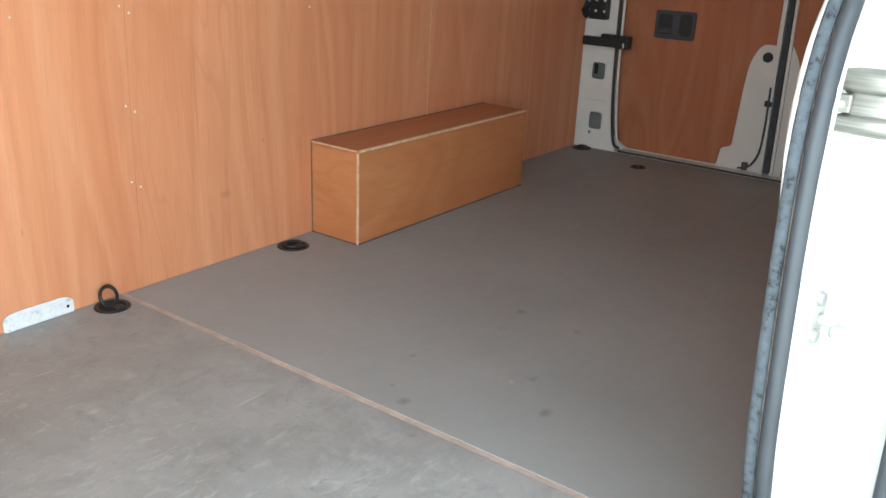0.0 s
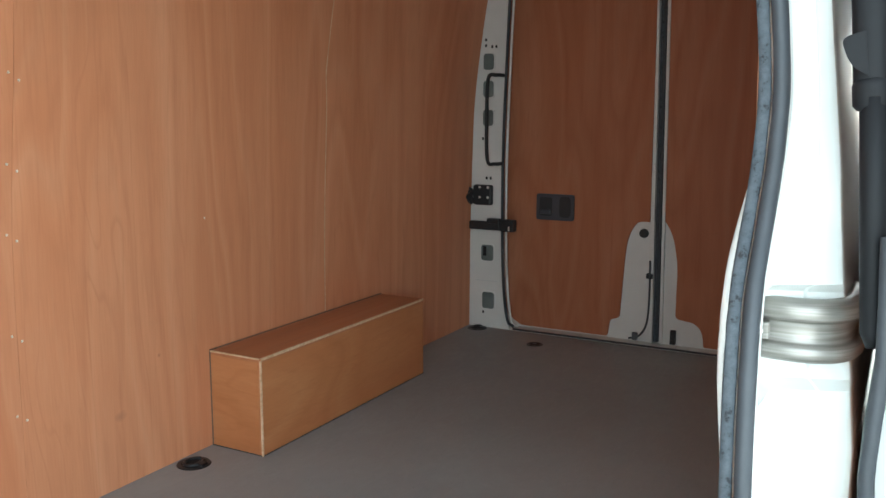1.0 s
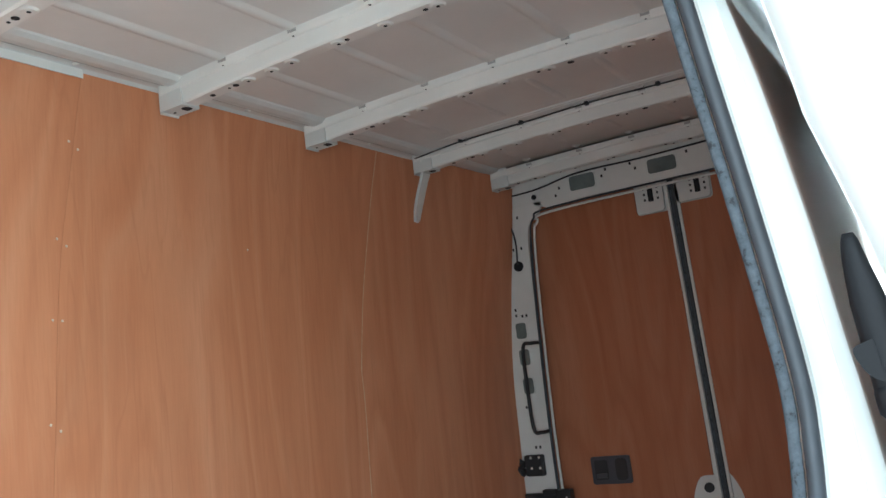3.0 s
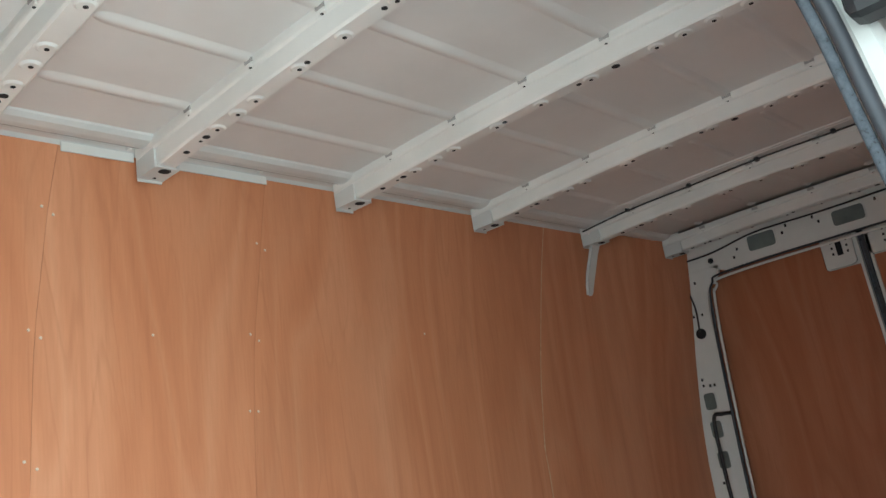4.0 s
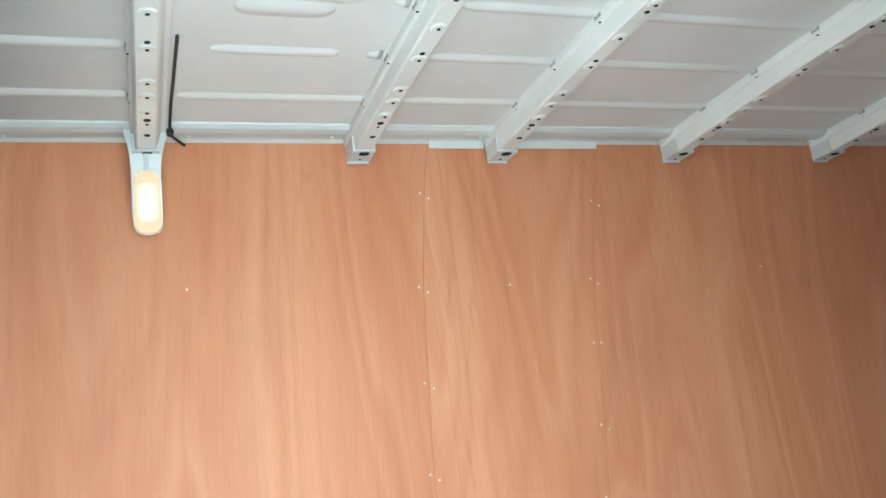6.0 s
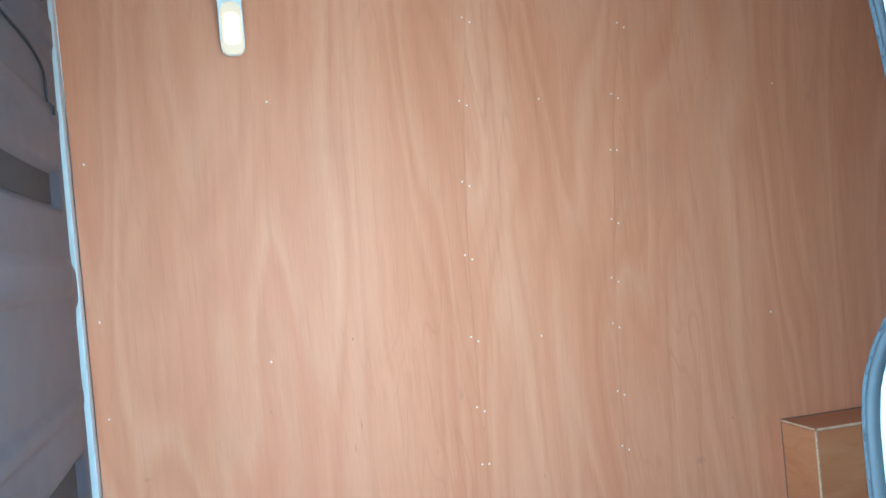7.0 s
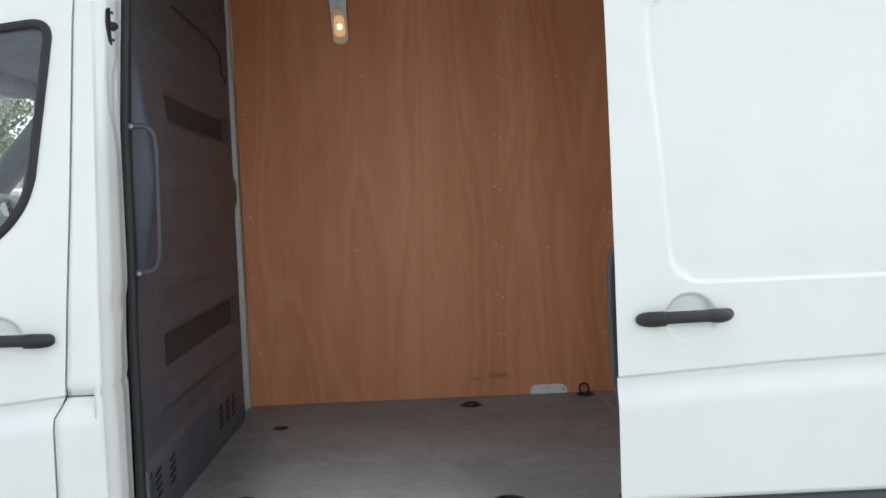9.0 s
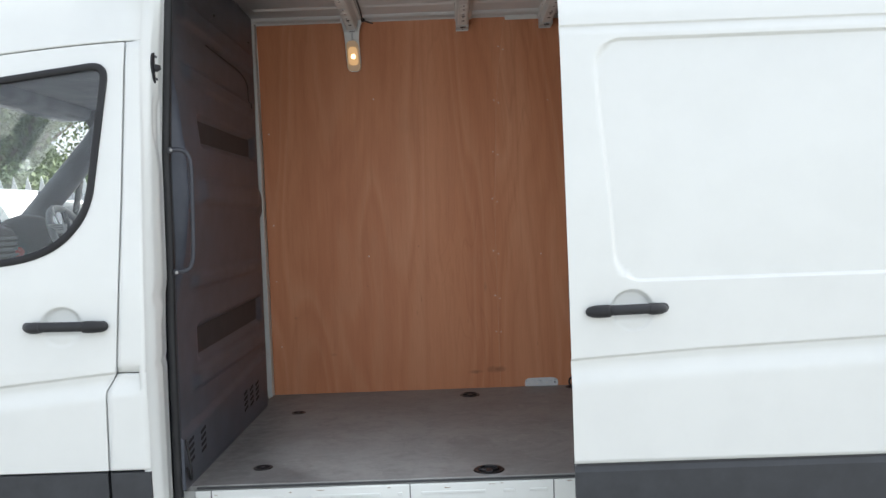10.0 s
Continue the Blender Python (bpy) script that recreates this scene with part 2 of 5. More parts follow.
def plastic(name, colour, rough=0.55, grain=0.2):
    m = material(name, colour, rough, spec=0.4)
    v = coords(m, (1, 1, 1))
    lo = tuple(k * 0.75 for k in colour)
    base_of(m, ramp(m, noise_at(m, v, 9.0, 6, 0.65), [(0.35, lo), (0.65, colour)]))
    relief(m, noise_at(m, v, 500.0, 2), grain, 0.0006)
    return m


BULK = plastic("bulkhead_plastic", (0.082, 0.092, 0.114), 0.40)
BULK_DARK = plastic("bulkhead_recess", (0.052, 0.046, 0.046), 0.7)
CLAD = plastic("cladding_plastic", (0.055, 0.06, 0.066), 0.6)
BLACK = plastic("black_plastic", (0.022, 0.023, 0.025), 0.5)
HANDLE = plastic("handle_plastic", (0.03, 0.032, 0.035), 0.45)
SCREW = material("dull_screw_head", (0.7, 0.62, 0.52), 0.4, 0.5)
RUBBER = plastic("rubber_seal", (0.05, 0.056, 0.064), 0.55, 0.3)
FLOCK = plastic("flocked_seal_lip", (0.12, 0.14, 0.165), 0.9, 0.6)
v = coords(FLOCK, (1, 1, 1))
base_of(FLOCK, ramp(FLOCK, noise_at(FLOCK, v, 70.0, 5, 0.7), [(0.36, (0.018, 0.02, 0.023)), (0.44, (0.058, 0.069, 0.08)), (0.7, (0.092, 0.107, 0.122))]))
GREYROD = material("grey_painted_rod", (0.052, 0.056, 0.068), 0.42)
VOID = material("hole_shade", (0.012, 0.012, 0.013), 0.9)
BOLT = material("dull_bolt_head", (0.30, 0.30, 0.29), 0.5, 0.2)
STEEL = material("bright_screw_steel", (0.8, 0.77, 0.72), 0.35, 0.55)
ZINC = material("zinc_plate", (0.72, 0.74, 0.75), 0.45, 0.15)
v = coords(ZINC, (1, 1, 1))
base_of(ZINC, ramp(ZINC, noise_at(ZINC, v, 40.0, 5, 0.7), [(0.3, (0.42, 0.44, 0.45)), (0.45, (0.7, 0.72, 0.73)), (0.8, (0.8, 0.82, 0.82))]))
RAILMETAL = material("door_rail_metal", (0.30, 0.285, 0.265), 0.46, 0.6)
v = coords(RAILMETAL, (2, 2, 60))
rub = noise_at(RAILMETAL, v, 5, 3)
base_of(RAILMETAL, ramp(RAILMETAL, rub, [(0.35, (0.23, 0.215, 0.19)), (0.65, (0.38, 0.365, 0.335))]), ramp(RAILMETAL, rub, [(0.3, (0.36,) * 3), (0.7, (0.52,) * 3)]))
SEALANT = material("joint_sealant", (0.045, 0.047, 0.05), 0.8)
GUIDEBLACK = material("guide_rubber", (0.011, 0.0115, 0.013), 0.6, spec=0.2)
CABLE = material("black_cable", (0.015, 0.015, 0.016), 0.5)
STEELRING = material("black_lashing_steel", (0.02, 0.02, 0.022), 0.4, 0.3)


# ---- mesh tools ----
def part(name, bm, mat, parent=None, label="", smooth=False):
    """One mesh object from a bmesh; parent: the thing or part that it belongs to."""
    me = bpy.data.meshes.new(name)
    bmesh.ops.recalc_face_normals(bm, faces=bm.faces)
    bm.to_mesh(me)
    bm.free()
    me.materials.append(mat)
    if smooth:
        for p in me.polygons:
            p.use_smooth = True
    ob = new(name, me)
    if parent is not None:
        ob.parent = parent
    if label:
        ob["label"] = label
    return ob


def thing(name, label, category, group="", kind="", at=(0, 0, 0)):
    ob = new(name)
    ob.location = at
    ob.empty_display_size = 0.05
    return tagged(ob, label, category, group, kind)


def block(lo, hi, bevel=0.0, bm=None, segments=2):
    own = bm if bm is not None else bmesh.new()
    size = [h - l for l, h in zip(lo, hi)]
    mid = [(h + l) / 2 for l, h in zip(lo, hi)]
    r = bmesh.ops.create_cube(own, size=1.0, matrix=Matrix.Translation(mid) @ Matrix.Diagonal((*size, 1)))
    if bevel:
        edges = list({e for v in r["verts"] for e in v.link_edges})
        bmesh.ops.bevel(own, geom=edges, offset=bevel, segments=segments, profile=0.5, affect="EDGES")
    return own


def outline(points, radius, steps=5):
    """A closed 2D polygon with rounded corners; radius: one for all or one each."""
    out = []
    n = len(points)
    for i, p in enumerate(points):
        r = radius[i] if isinstance(radius, (list, tuple)) else radius
        a, b, c = Vector(points[i - 1]), Vector(p), Vector(points[(i + 1) % n])
        if r <= 0:
            out.append(b)
            continue
        r1, r2 = min(r, (a - b).length * 0.49), min(r, (c - b).length * 0.49)
        p0, p2 = b + (a - b).normalized() * r1, b + (c - b).normalized() * r2
        for k in range(steps + 1):
            t = k / steps
            out.append(p0 * (1 - t) ** 2 + b * 2 * t * (1 - t) + p2 * t ** 2)
    return out


def slab(points, place, depth, bm=None):
    """A 2D polygon made solid: place(u, v, d) gives the point at depth d (0 and depth)."""
    own = bm if bm is not None else bmesh.new()
    front = [own.verts.new(place(p[0], p[1], 0.0)) for p in points]
    back = [own.verts.new(place(p[0], p[1], depth)) for p in points]
    n = len(points)
    faces = [own.faces.new(front), own.faces.new(list(reversed(back)))]
    for i in range(n):
        own.faces.new((front[i], back[i], back[(i + 1) % n], front[(i + 1) % n]))
    for f in faces:
        f.normal_update()
    bmesh.ops.triangulate(own, faces=faces)
    return own


def sheet(us, vs, place, thick, bm=None):
    """A closed shell over a grid: place(u, v, d) with d from 0 (seen side) to thick."""
    own = bm if bm is not None else bmesh.new()
    a = [[own.verts.new(place(u, v, 0.0)) for v in vs] for u in us]
    b = [[own.verts.new(place(u, v, thick)) for v in vs] for u in us]
    nu, nv = len(us), len(vs)
    for i in range(nu - 1):
        for j in range(nv - 1):
            own.faces.new((a[i][j], a[i + 1][j], a[i + 1][j + 1], a[i][j + 1]))
            own.faces.new((b[i][j], b[i][j + 1], b[i + 1][j + 1], b[i + 1][j]))
    for i in range(nu - 1):
        own.faces.new((a[i][0], b[i][0], b[i + 1][0], a[i + 1][0]))
        own.faces.new((a[i][-1], a[i + 1][-1], b[i + 1][-1], b[i][-1]))
    for j in range(nv - 1):
        own.faces.new((a[0][j], a[0][j + 1], b[0][j + 1], b[0][j]))
        own.faces.new((a[-1][j], b[-1][j], b[-1][j + 1], a[-1][j + 1]))
    return own


def tube(points, radius, sides=8, bm=None, flat=None):
    """A tube along a line of points; flat: (axis vector, factor) squeezes its section."""
    own = bm if bm is not None else bmesh.new()
    pts = [Vector(p) for p in points]
    rings = []
    up = Vector((0.31, 0.22, 0.92)).normalized()
    for i, p in enumerate(pts):
        d = (pts[min(i + 1, len(pts) - 1)] - pts[max(i - 1, 0)]).normalized()
        s = d.cross(up)
        s = s.normalized() if s.length > 0.05 else d.cross(Vector((1, 0, 0))).normalized()
        w = d.cross(s).normalized()
        r = radius[i] if isinstance(radius, (list, tuple)) else radius
        ring = []
        for k in range(sides):
            q = 2 * math.pi * k / sides
            o = s * math.cos(q) * r + w * math.sin(q) * r
            if flat:
                o -= flat[0] * o.dot(flat[0]) * (1 - flat[1])
            ring.append(own.verts.new(p + o))
        rings.append(ring)
    for a, b in zip(rings, rings[1:]):
        for k in range(sides):
            own.faces.new((a[k], a[(k + 1) % sides], b[(k + 1) % sides], b[k]))
    own.faces.new(list(reversed(rings[0])))
    own.faces.new(rings[-1])
    return own


def curve_points(points, steps=6):
    """A smooth line through points (Catmull-Rom)."""
    p = [Vector(q) for q in points]
    p = [p[0] * 2 - p[1]] + p + [p[-1] * 2 - p[-2]]
    out = []
    for i in range(1, len(p) - 2):
        for k in range(steps):
            t = k / steps
            a, b, c, d = p[i - 1], p[i], p[i + 1], p[i + 2]
            out.append(0.5 * (2 * b + (c - a) * t + (2 * a - 5 * b + 4 * c - d) * t * t + (3 * b - a - 3 * c + d) * t ** 3))
    out.append(p[-2])
    return out


def disc(centre, normal, radius, depth, bm=None, sides=14, top=1.0):
    """A short round plug whose base lies at centre and that stands out along normal."""
    own = bm if bm is not None else bmesh.new()
    m = Matrix.Translation(Vector(centre) + Vector(normal).normalized() * depth / 2) @ Vector(normal).to_track_quat("Z", "Y").to_matrix().to_4x4()
    bmesh.ops.create_cone(own, cap_ends=True, segments=sides, radius1=radius, radius2=radius * top, depth=depth, matrix=m)
    return own


def steps(a, b, n):
    return [a + (b - a) * i / n for i in range(n + 1)]


def smooth(a, b, x):
    t = min(1.0, max(0.0, (x - a) / (b - a)))
    return t * t * (3 - 2 * t)


def between(x, table):
    """Straight-line reading from a table of (x, value)."""
    if x <= table[0][0]:
        return table[0][1]
    for (a, p), (b, q) in zip(table, table[1:]):
        if x <= b:
            return p + (q - p) * (x - a) / (b - a)
    return table[-1][1]


# ---- the van's main lines ----
MID = 0.93                     # middle of the load space across the van
REAR = 3.97                    # inner face of the rear door frame
DOORS = 4.2                    # inner face of the rear doors
GROUND = -0.66                 # the yard, below the load floor
WALL = [(0.0, 1.76), (0.5, 1.758), (1.0, 1.745), (1.4, 1.735), (1.75, 1.715), (1.95, 1.695)]
SKIN = [(-0.4, 0.03), (0.1, 0.0), (0.45, -0.005), (0.7, 0.01), (1.0, 0.035), (1.4, 0.075), (1.49, 0.09), (1.7, 0.16), (1.9, 0.27), (2.0, 0.42)]


def wall_y(x, z):
    """Inner face of the far side's plywood lining."""
    return between(z, WALL) - 0.085 * smooth(3.2, 4.0, x) * smooth(0.9, 1.9, z)


def skin_y(z):
    """Outer skin of the van's near side."""
    return between(z, SKIN)


def roof_z(y):
    return 1.888 + 0.016 * (1 - ((y - MID) / 0.8) ** 2)


# ---- ground and distance ----
ASPHALT = material("yard_concrete", (0.06, 0.06, 0.06), 0.85)
v = coords(ASPHALT, (1, 1, 1))
base_of(ASPHALT, blend(ASPHALT, noise_at(ASPHALT, v, 45.0, 4, 0.7), ramp(ASPHALT, noise_at(ASPHALT, v, 0.6, 5), [(0.3, (0.19, 0.188, 0.18)), (0.7, (0.29, 0.286, 0.275))]), (0.13, 0.13, 0.127)))
relief(ASPHALT, noise_at(ASPHALT, v, 90.0, 3), 0.5, 0.006)
part("ground", block((-300, -300, GROUND - 0.3), (300, 300, GROUND)), ASPHALT)
tagged(bpy.data.objects["ground"], "pale worn concrete yard under the van", "ground", kind="structure")

# ---- load floor ----
floor = thing("floor", "dark brown film-faced plywood load floor, scuffed and stained", "floor", kind="structure")
SILL = 0.255
JOINT = [(0.0, 1.613), (1.0, 1.613), (1.79, 1.616)]
for x0, x1 in ((0.0, None), (None, 4.13)):
    bm = block((1.5 if x0 is None else x0, SILL if x1 is None else 0.02, -0.018), (1.6 if x1 is None else x1, 1.80, 0.0), 0.002)
    for vert in bm.verts:
        if x1 is None and vert.co.x > 1.59:
            vert.co.x += between(vert.co.y, JOINT) - 0.007 - 1.6
        elif x0 is None and vert.co.x < 1.51:
            vert.co.x += between(vert.co.y, JOINT) + 0.007 - 1.5
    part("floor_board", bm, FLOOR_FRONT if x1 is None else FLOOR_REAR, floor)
part("joint_strip", sheet([-1, 1], [SILL, 1.0, 1.79], lambda u, w, d: (between(w, JOINT) + 0.0095 * u, w, -0.0012 - d), 0.016), JOINTWOOD, floor, "pale bare joint between the floor boards")
part("floor_pan", block((0.0, SILL, -0.06), (4.2, 1.82, -0.0185)), GREYWHITE, floor)

# ---- plywood lining of the far side ----
lining = thing("wall_far", "reddish plywood lining with vertical grain and small screws", "wall", kind="structure")
# joints between the sheets, as (height, along): they lean over towards the roof
JOINTS = ([(0.0, 1.183), (0.7, 1.181), (0.97, 1.184), (1.2, 1.195), (1.46, 1.207), (1.73, 1.237), (1.9, 1.262)],
          [(0.0, 1.675), (0.69, 1.680), (0.85, 1.690), (1.04, 1.706), (1.28, 1.722), (1.46, 1.740), (1.70, 1.778), (1.9, 1.805)],
          [(0.0, 2.844), (0.72, 2.847), (1.0, 2.856), (1.1, 2.850), (1.32, 2.890), (1.6, 2.958), (1.9, 3.036)])
PANELS = ((None, 0, 1.897), (0, 1, 1.884), (1, 2, 1.893), (2, None, 1.89))
HALF_GAP = (0.0004, 0.0004, 0.002)

for left, right, top in PANELS:
    def panel_place(u, w, d, left=left, right=right):
        a = 0.0115 if left is None else between(w, JOINTS[left]) + HALF_GAP[left]
        b = 3.966 if right is None else between(w, JOINTS[right]) - HALF_GAP[right]
        x = a + (b - a) * u
        return (x, wall_y(x, w) + d, w)
    bm = sheet(steps(0, 1, 24), steps(0.001, top, 24), panel_place, 0.006)
    part("plywood_panel", bm, PLY, lining, smooth=False)
part("joint_edge", sheet([-1, 1], steps(0.29, 1.88, 24), lambda u, w, d: (between(w, JOINTS[2]) + 0.0018 * u, wall_y(between(w, JOINTS[2]), w) - 0.0006 + d, w), 0.004), PLY_EDGE, lining, "pale edge of the leaning panel joint")
for line in JOINTS[:2]:
    bm = sheet([-0.03, 0.03], steps(0.001, 1.88, 20), lambda u, w, d: (between(w, line) + u, wall_y(between(w, line) + u, w) + 0.0075 + d, w), 0.01)
    part("batten", bm, PLY_EDGE, lining, "pale batten behind the joint")
# body side behind the lining
bm = sheet(steps(-0.1, 4.2, 8), steps(-0.4, 1.99, 16), lambda u, w, d: (u, wall_y(u, w) + 0.05 + d, w), 0.03)
part("body_side", bm, PRIMER, lining)

SCREWS = []
for line, heights in ((JOINTS[0], (1.732, 1.466, 1.205, 0.967, 0.70, 0.47, 0.29)), (JOINTS[1], (1.70, 1.464, 1.283, 1.043, 0.845, 0.69, 0.46, 0.273))):
    for z in heights:
        lift = 0.008 if z not in (1.283, 0.29) else 0.001
        SCREWS += [(between(z, line) - 0.012, z + lift), (between(z, line) + 0.012, z - lift)]
SCREWS += [(1.468, 1.467), (1.411, 0.685), (2.348, 1.481), (2.275, 0.674), (0.529, 0.703), (0.047, 0.878), (0.045, 1.343), (0.048, 0.59), (0.06, 0.25), (0.585, 1.50)]
screw_mesh = None
for x, z in SCREWS:
    x = max(x, 0.04)
    if screw_mesh is None:
        s = part("screw", disc((0, 0, 0), (0, -1, 0), 0.0034, 0.0014, sides=10, top=0.7), SCREW, lining)
        screw_mesh = s.data
    else:
        s = new("screw", screw_mesh)
        s.parent = lining
    s.location = (x, wall_y(x, z) - 0.0002, z)

# ---- near side lining, rear of the side door ----
near_lining = thing("wall_near", "reddish plywood lining beside the sliding door opening", "wall", kind="structure")
bm = sheet(steps(1.78, 3.966, 8), steps(0.0, 1.9, 12), lambda u, w, d: (u, 2 * MID - wall_y(u, w) + 0.10 - d, w), 0.006)
part("plywood_panel", bm, PLY, near_lining)

SEAM = material("seam_sealer", (0.34, 0.335, 0.32), 0.7)
# ---- roof skin with its swages ----
ceiling = thing("ceiling", "white painted steel roof skin with pressed beads", "ceiling", kind="structure")


def bead(bm, x0, x1, y, w=0.024, h=0.0075, stop=0.012):
    """A pressed half-round bead, rounded off at its start and cut short at its end."""
    xs = [x0 + 0.035 * k for k in (0.0, 0.06, 0.2, 0.45, 1.0)] + [(x0 + x1) / 2] + [x1 - stop * k for k in (1.0, 0.5, 0.12, 0.0)]
    rows = []
    for x in xs:
        a, b = min(1.0, (x - x0) / 0.035), min(1.0, (x1 - x) / stop)
        e = math.sqrt(max(0.0, 1 - (1 - a) ** 2)) * math.sqrt(max(0.0, 1 - (1 - b) ** 2))
        rows.append([bm.verts.new((x, y + w * k / 6 * (0.25 + 0.75 * e), roof_z(y + w * k / 6) + 0.0008 - h * e * math.cos(k * math.pi / 12) ** 1.5)) for k in range(-6, 7)])
    for a, b in zip(rows, rows[1:]):
        for k in range(12):
            bm.faces.new((a[k], a[k + 1], b[k + 1], b[k]))


bm = sheet(steps(-0.05, 4.2, 6), steps(0.02, 1.84, 24), lambda u, w, d: (u, w, roof_z(w) + d), 0.012)
ROWS = (1.442, 1.212, 0.987, 0.762, 0.542, 0.32)
RIBS = (0.50, 1.046, 1.459, 2.049, 2.634, 3.27, 3.815)
for y in ROWS:
    for i in range(6):
        a, b = RIBS[i] + 0.066, RIBS[i + 1] - 0.031
        if i == 0 and y != 1.442 and y != 0.32:
            bead(bm, 0.63, 0.905, y, stop=0.03)
            bead(bm, 0.965, b, y)
        elif i >= 4:
            bead(bm, a + 0.13, b - 0.12, y, 0.02, 0.006, 0.04)
            bead(bm, b - 0.05, b, y, 0.02, 0.007)
        else:
            bead(bm, a, b, y)
    bead(bm, 0.05, RIBS[0] - 0.04, y)
for y in (1.03, 0.83):
    bead(bm, 0.66, 0.86, y, 0.045, 0.010, 0.05)
for x, w in ((3.16, 0.006), (3.185, 0.004)):
    tube([(x, y, roof_z(y) + 0.001) for y in steps(0.3, 1.52, 16)], [w * 0.2] + [w] * 15 + [w * 0.2], 8, bm)
part("roof_skin", bm, ROOFSKIN, ceiling, smooth=True)
# cant rail along the top of the lining
for side in (1, -1):
    def rail_place(u, w, d, side=side):
        prof = [(1.584, 1.899), (1.590, 1.889), (1.602, 1.8815), (1.622, 1.878), (1.642, 1.879), (1.651, 1.8835), (1.655, 1.890), (1.690, 1.890), (1.700, 1.883), (1.722, 1.876)]
        y, z = prof[int(w)]
        return (u, MID + side * (y + d - MID), z + d)
    bm = sheet(steps(-0.05, 4.1, 2), list(range(10)), rail_place, 0.004)
    part("cant_rail", bm, GREYWHITE, ceiling)
part("rail_seam", block((-0.05, 1.6545, 1.8845), (4.1, 1.6565, 1.892)), SEAM, ceiling)
for x0, x1 in ((1.262, 1.43), (1.50, 1.80)):
    part("rail_flange", block((x0, 1.693, 1.866), (x1, 1.6965, 1.89)), PRIMER, ceiling)
for x in (0.179, 0.606, 0.977, 1.408, 1.765, 2.34, 2.95, 3.6):
    part("rail_clip", block((x - 0.0055, 1.664, 1.884), (x + 0.0055, 1.680, 1.8955), 0.003), PRIMER, ceiling)


# ---- roof ribs ----
def rib_z(y):
    return 1.822 + 0.022 * (1 - ((y - MID) / 0.75) ** 2)


RIB_HOLES = ((0.591, 0.0075, 0), (0.532, 0.004, 0), (0.509, 0.0085, 0), (0.466, 0.0045, 1), (0.389, 0.0045, 1), (0.324, 0.0045, 1), (0.179, 0.0045, 1), (0.154, 0.006, 0), (0.045, 0.0045, 1), (-0.063, 0.006, 0), (-0.095, 0.0045, 1), (-0.16, 0.0095, 0), (-0.26, 0.0045, 1), (-0.324, 0.0045, 1), (-0.389, 0.0045, 1), (-0.466, 0.0045, 1), (-0.509, 0.0085, 0), (-0.591, 0.0075, 0))


def roof_rib(x, w=0.026, half=0.752, low=0.0):
    rib = thing("roof_rib", "white pressed steel roof rib with bosses and drilled holes", "roof rib", "ribs across the van roof", at=(x, 0, -low))
    bm = bmesh.new()
    ys = steps(MID - half + 0.007, MID + half - 0.007, 28)
    prof = ((-0.035, 0.076), (-0.0345, 0.046), (-0.0325, 0.0415), (-0.0265, 0.0385), (-0.0225, 0.005), (-0.0185, 0.0), (0.021, 0.0), (0.026, 0.005), (0.037, 0.046), (0.048, 0.050), (0.050, 0.076))
    rows = []
    for y in ys:
        rows.append([bm.verts.new((px, y, min(rib_z(y) + pz, roof_z(y) + (0.002 if pz > 0.07 else -0.003)))) for px, pz in prof])
    for a, b in zip(rows, rows[1:]):
        for k in range(len(prof) - 1):
            bm.faces.new((a[k], a[k + 1], b[k + 1], b[k]))
    bm.faces.new(rows[0])
    bm.faces.new(rows[-1])
    part("channel", bm, PRIMER, rib)
    for side in (1, -1):
        bm = bmesh.new()
        y0, y1 = MID + side * (half - 0.082), MID + side * half
        for sx in (-1, 1):
            block((sx * (w + 0.002) - 0.003, min(y0, y1), 1.820), (sx * (w + 0.002) + 0.003, max(y0, y1), 1.915), 0.001, bm)
        block((-w - 0.004, min(y1, y1 - side * 0.004), 1.815), (w + 0.004, max(y1, y1 - side * 0.004), 1.9), 0.0, bm)
        block((-w, min(y0, y1), 1.821), (w, max(y0, y1), 1.826), 0.001, bm)
        part("foot", bm, GREYWHITE, rib)
        part("hole", slab(outline([(-0.014, -0.012), (0.014, -0.012), (0.014, 0.012), (-0.014, 0.012)], 0.0118, 4), lambda u, v, d: (0.003 + u, MID + side * (half - 0.064) + v, 1.8208 - d), 0.0012), VOID, rib)
        part("hole", disc((0.002, MID + side * (half - 0.02), 1.8208), (0, 0, -1), 0.004, 0.0012, sides=8), VOID, rib)
        for q in ROWS:
            if (q - MID) * side > 0:
                part("spot_pad", block((-0.0365, q - 0.012, roof_z(q) - 0.020), (-0.028, q + 0.012, roof_z(q) - 0.006), 0.003), PRIMER, rib)
                part("hole", disc((-0.0325, q, roof_z(q) - 0.0198), (0, 0, -1), 0.0035, 0.001, sides=8), VOID, rib)
                part("gap", block((-0.0385, q - 0.012, roof_z(q) - 0.011), (-0.034, q + 0.012, roof_z(q) - 0.0005), 0.001), SEAM, rib)
    # bosses and drilled holes along the underside
    for q, r, boss in RIB_HOLES:
        y = MID + q
        if boss:
            part("boss", disc((0.003, y, rib_z(y) + 0.0005), (0, 0, -1), 0.0195, 0.0038, sides=20, top=0.72), PRIMER, rib)
        part("hole", disc((0.003, y, rib_z(y) - (0.0033 if boss else 0.0)), (0, 0, -1), r, 0.0012, sides=12), VOID, rib)
    return rib


first_rib = roof_rib(RIBS[0])
for x in RIBS[1:-1]:
    copy_thing(first_rib, pose(x, 0, 0))
# the last rib is shorter and sits lower
roof_rib(RIBS[-1], half=0.705, low=0.011)


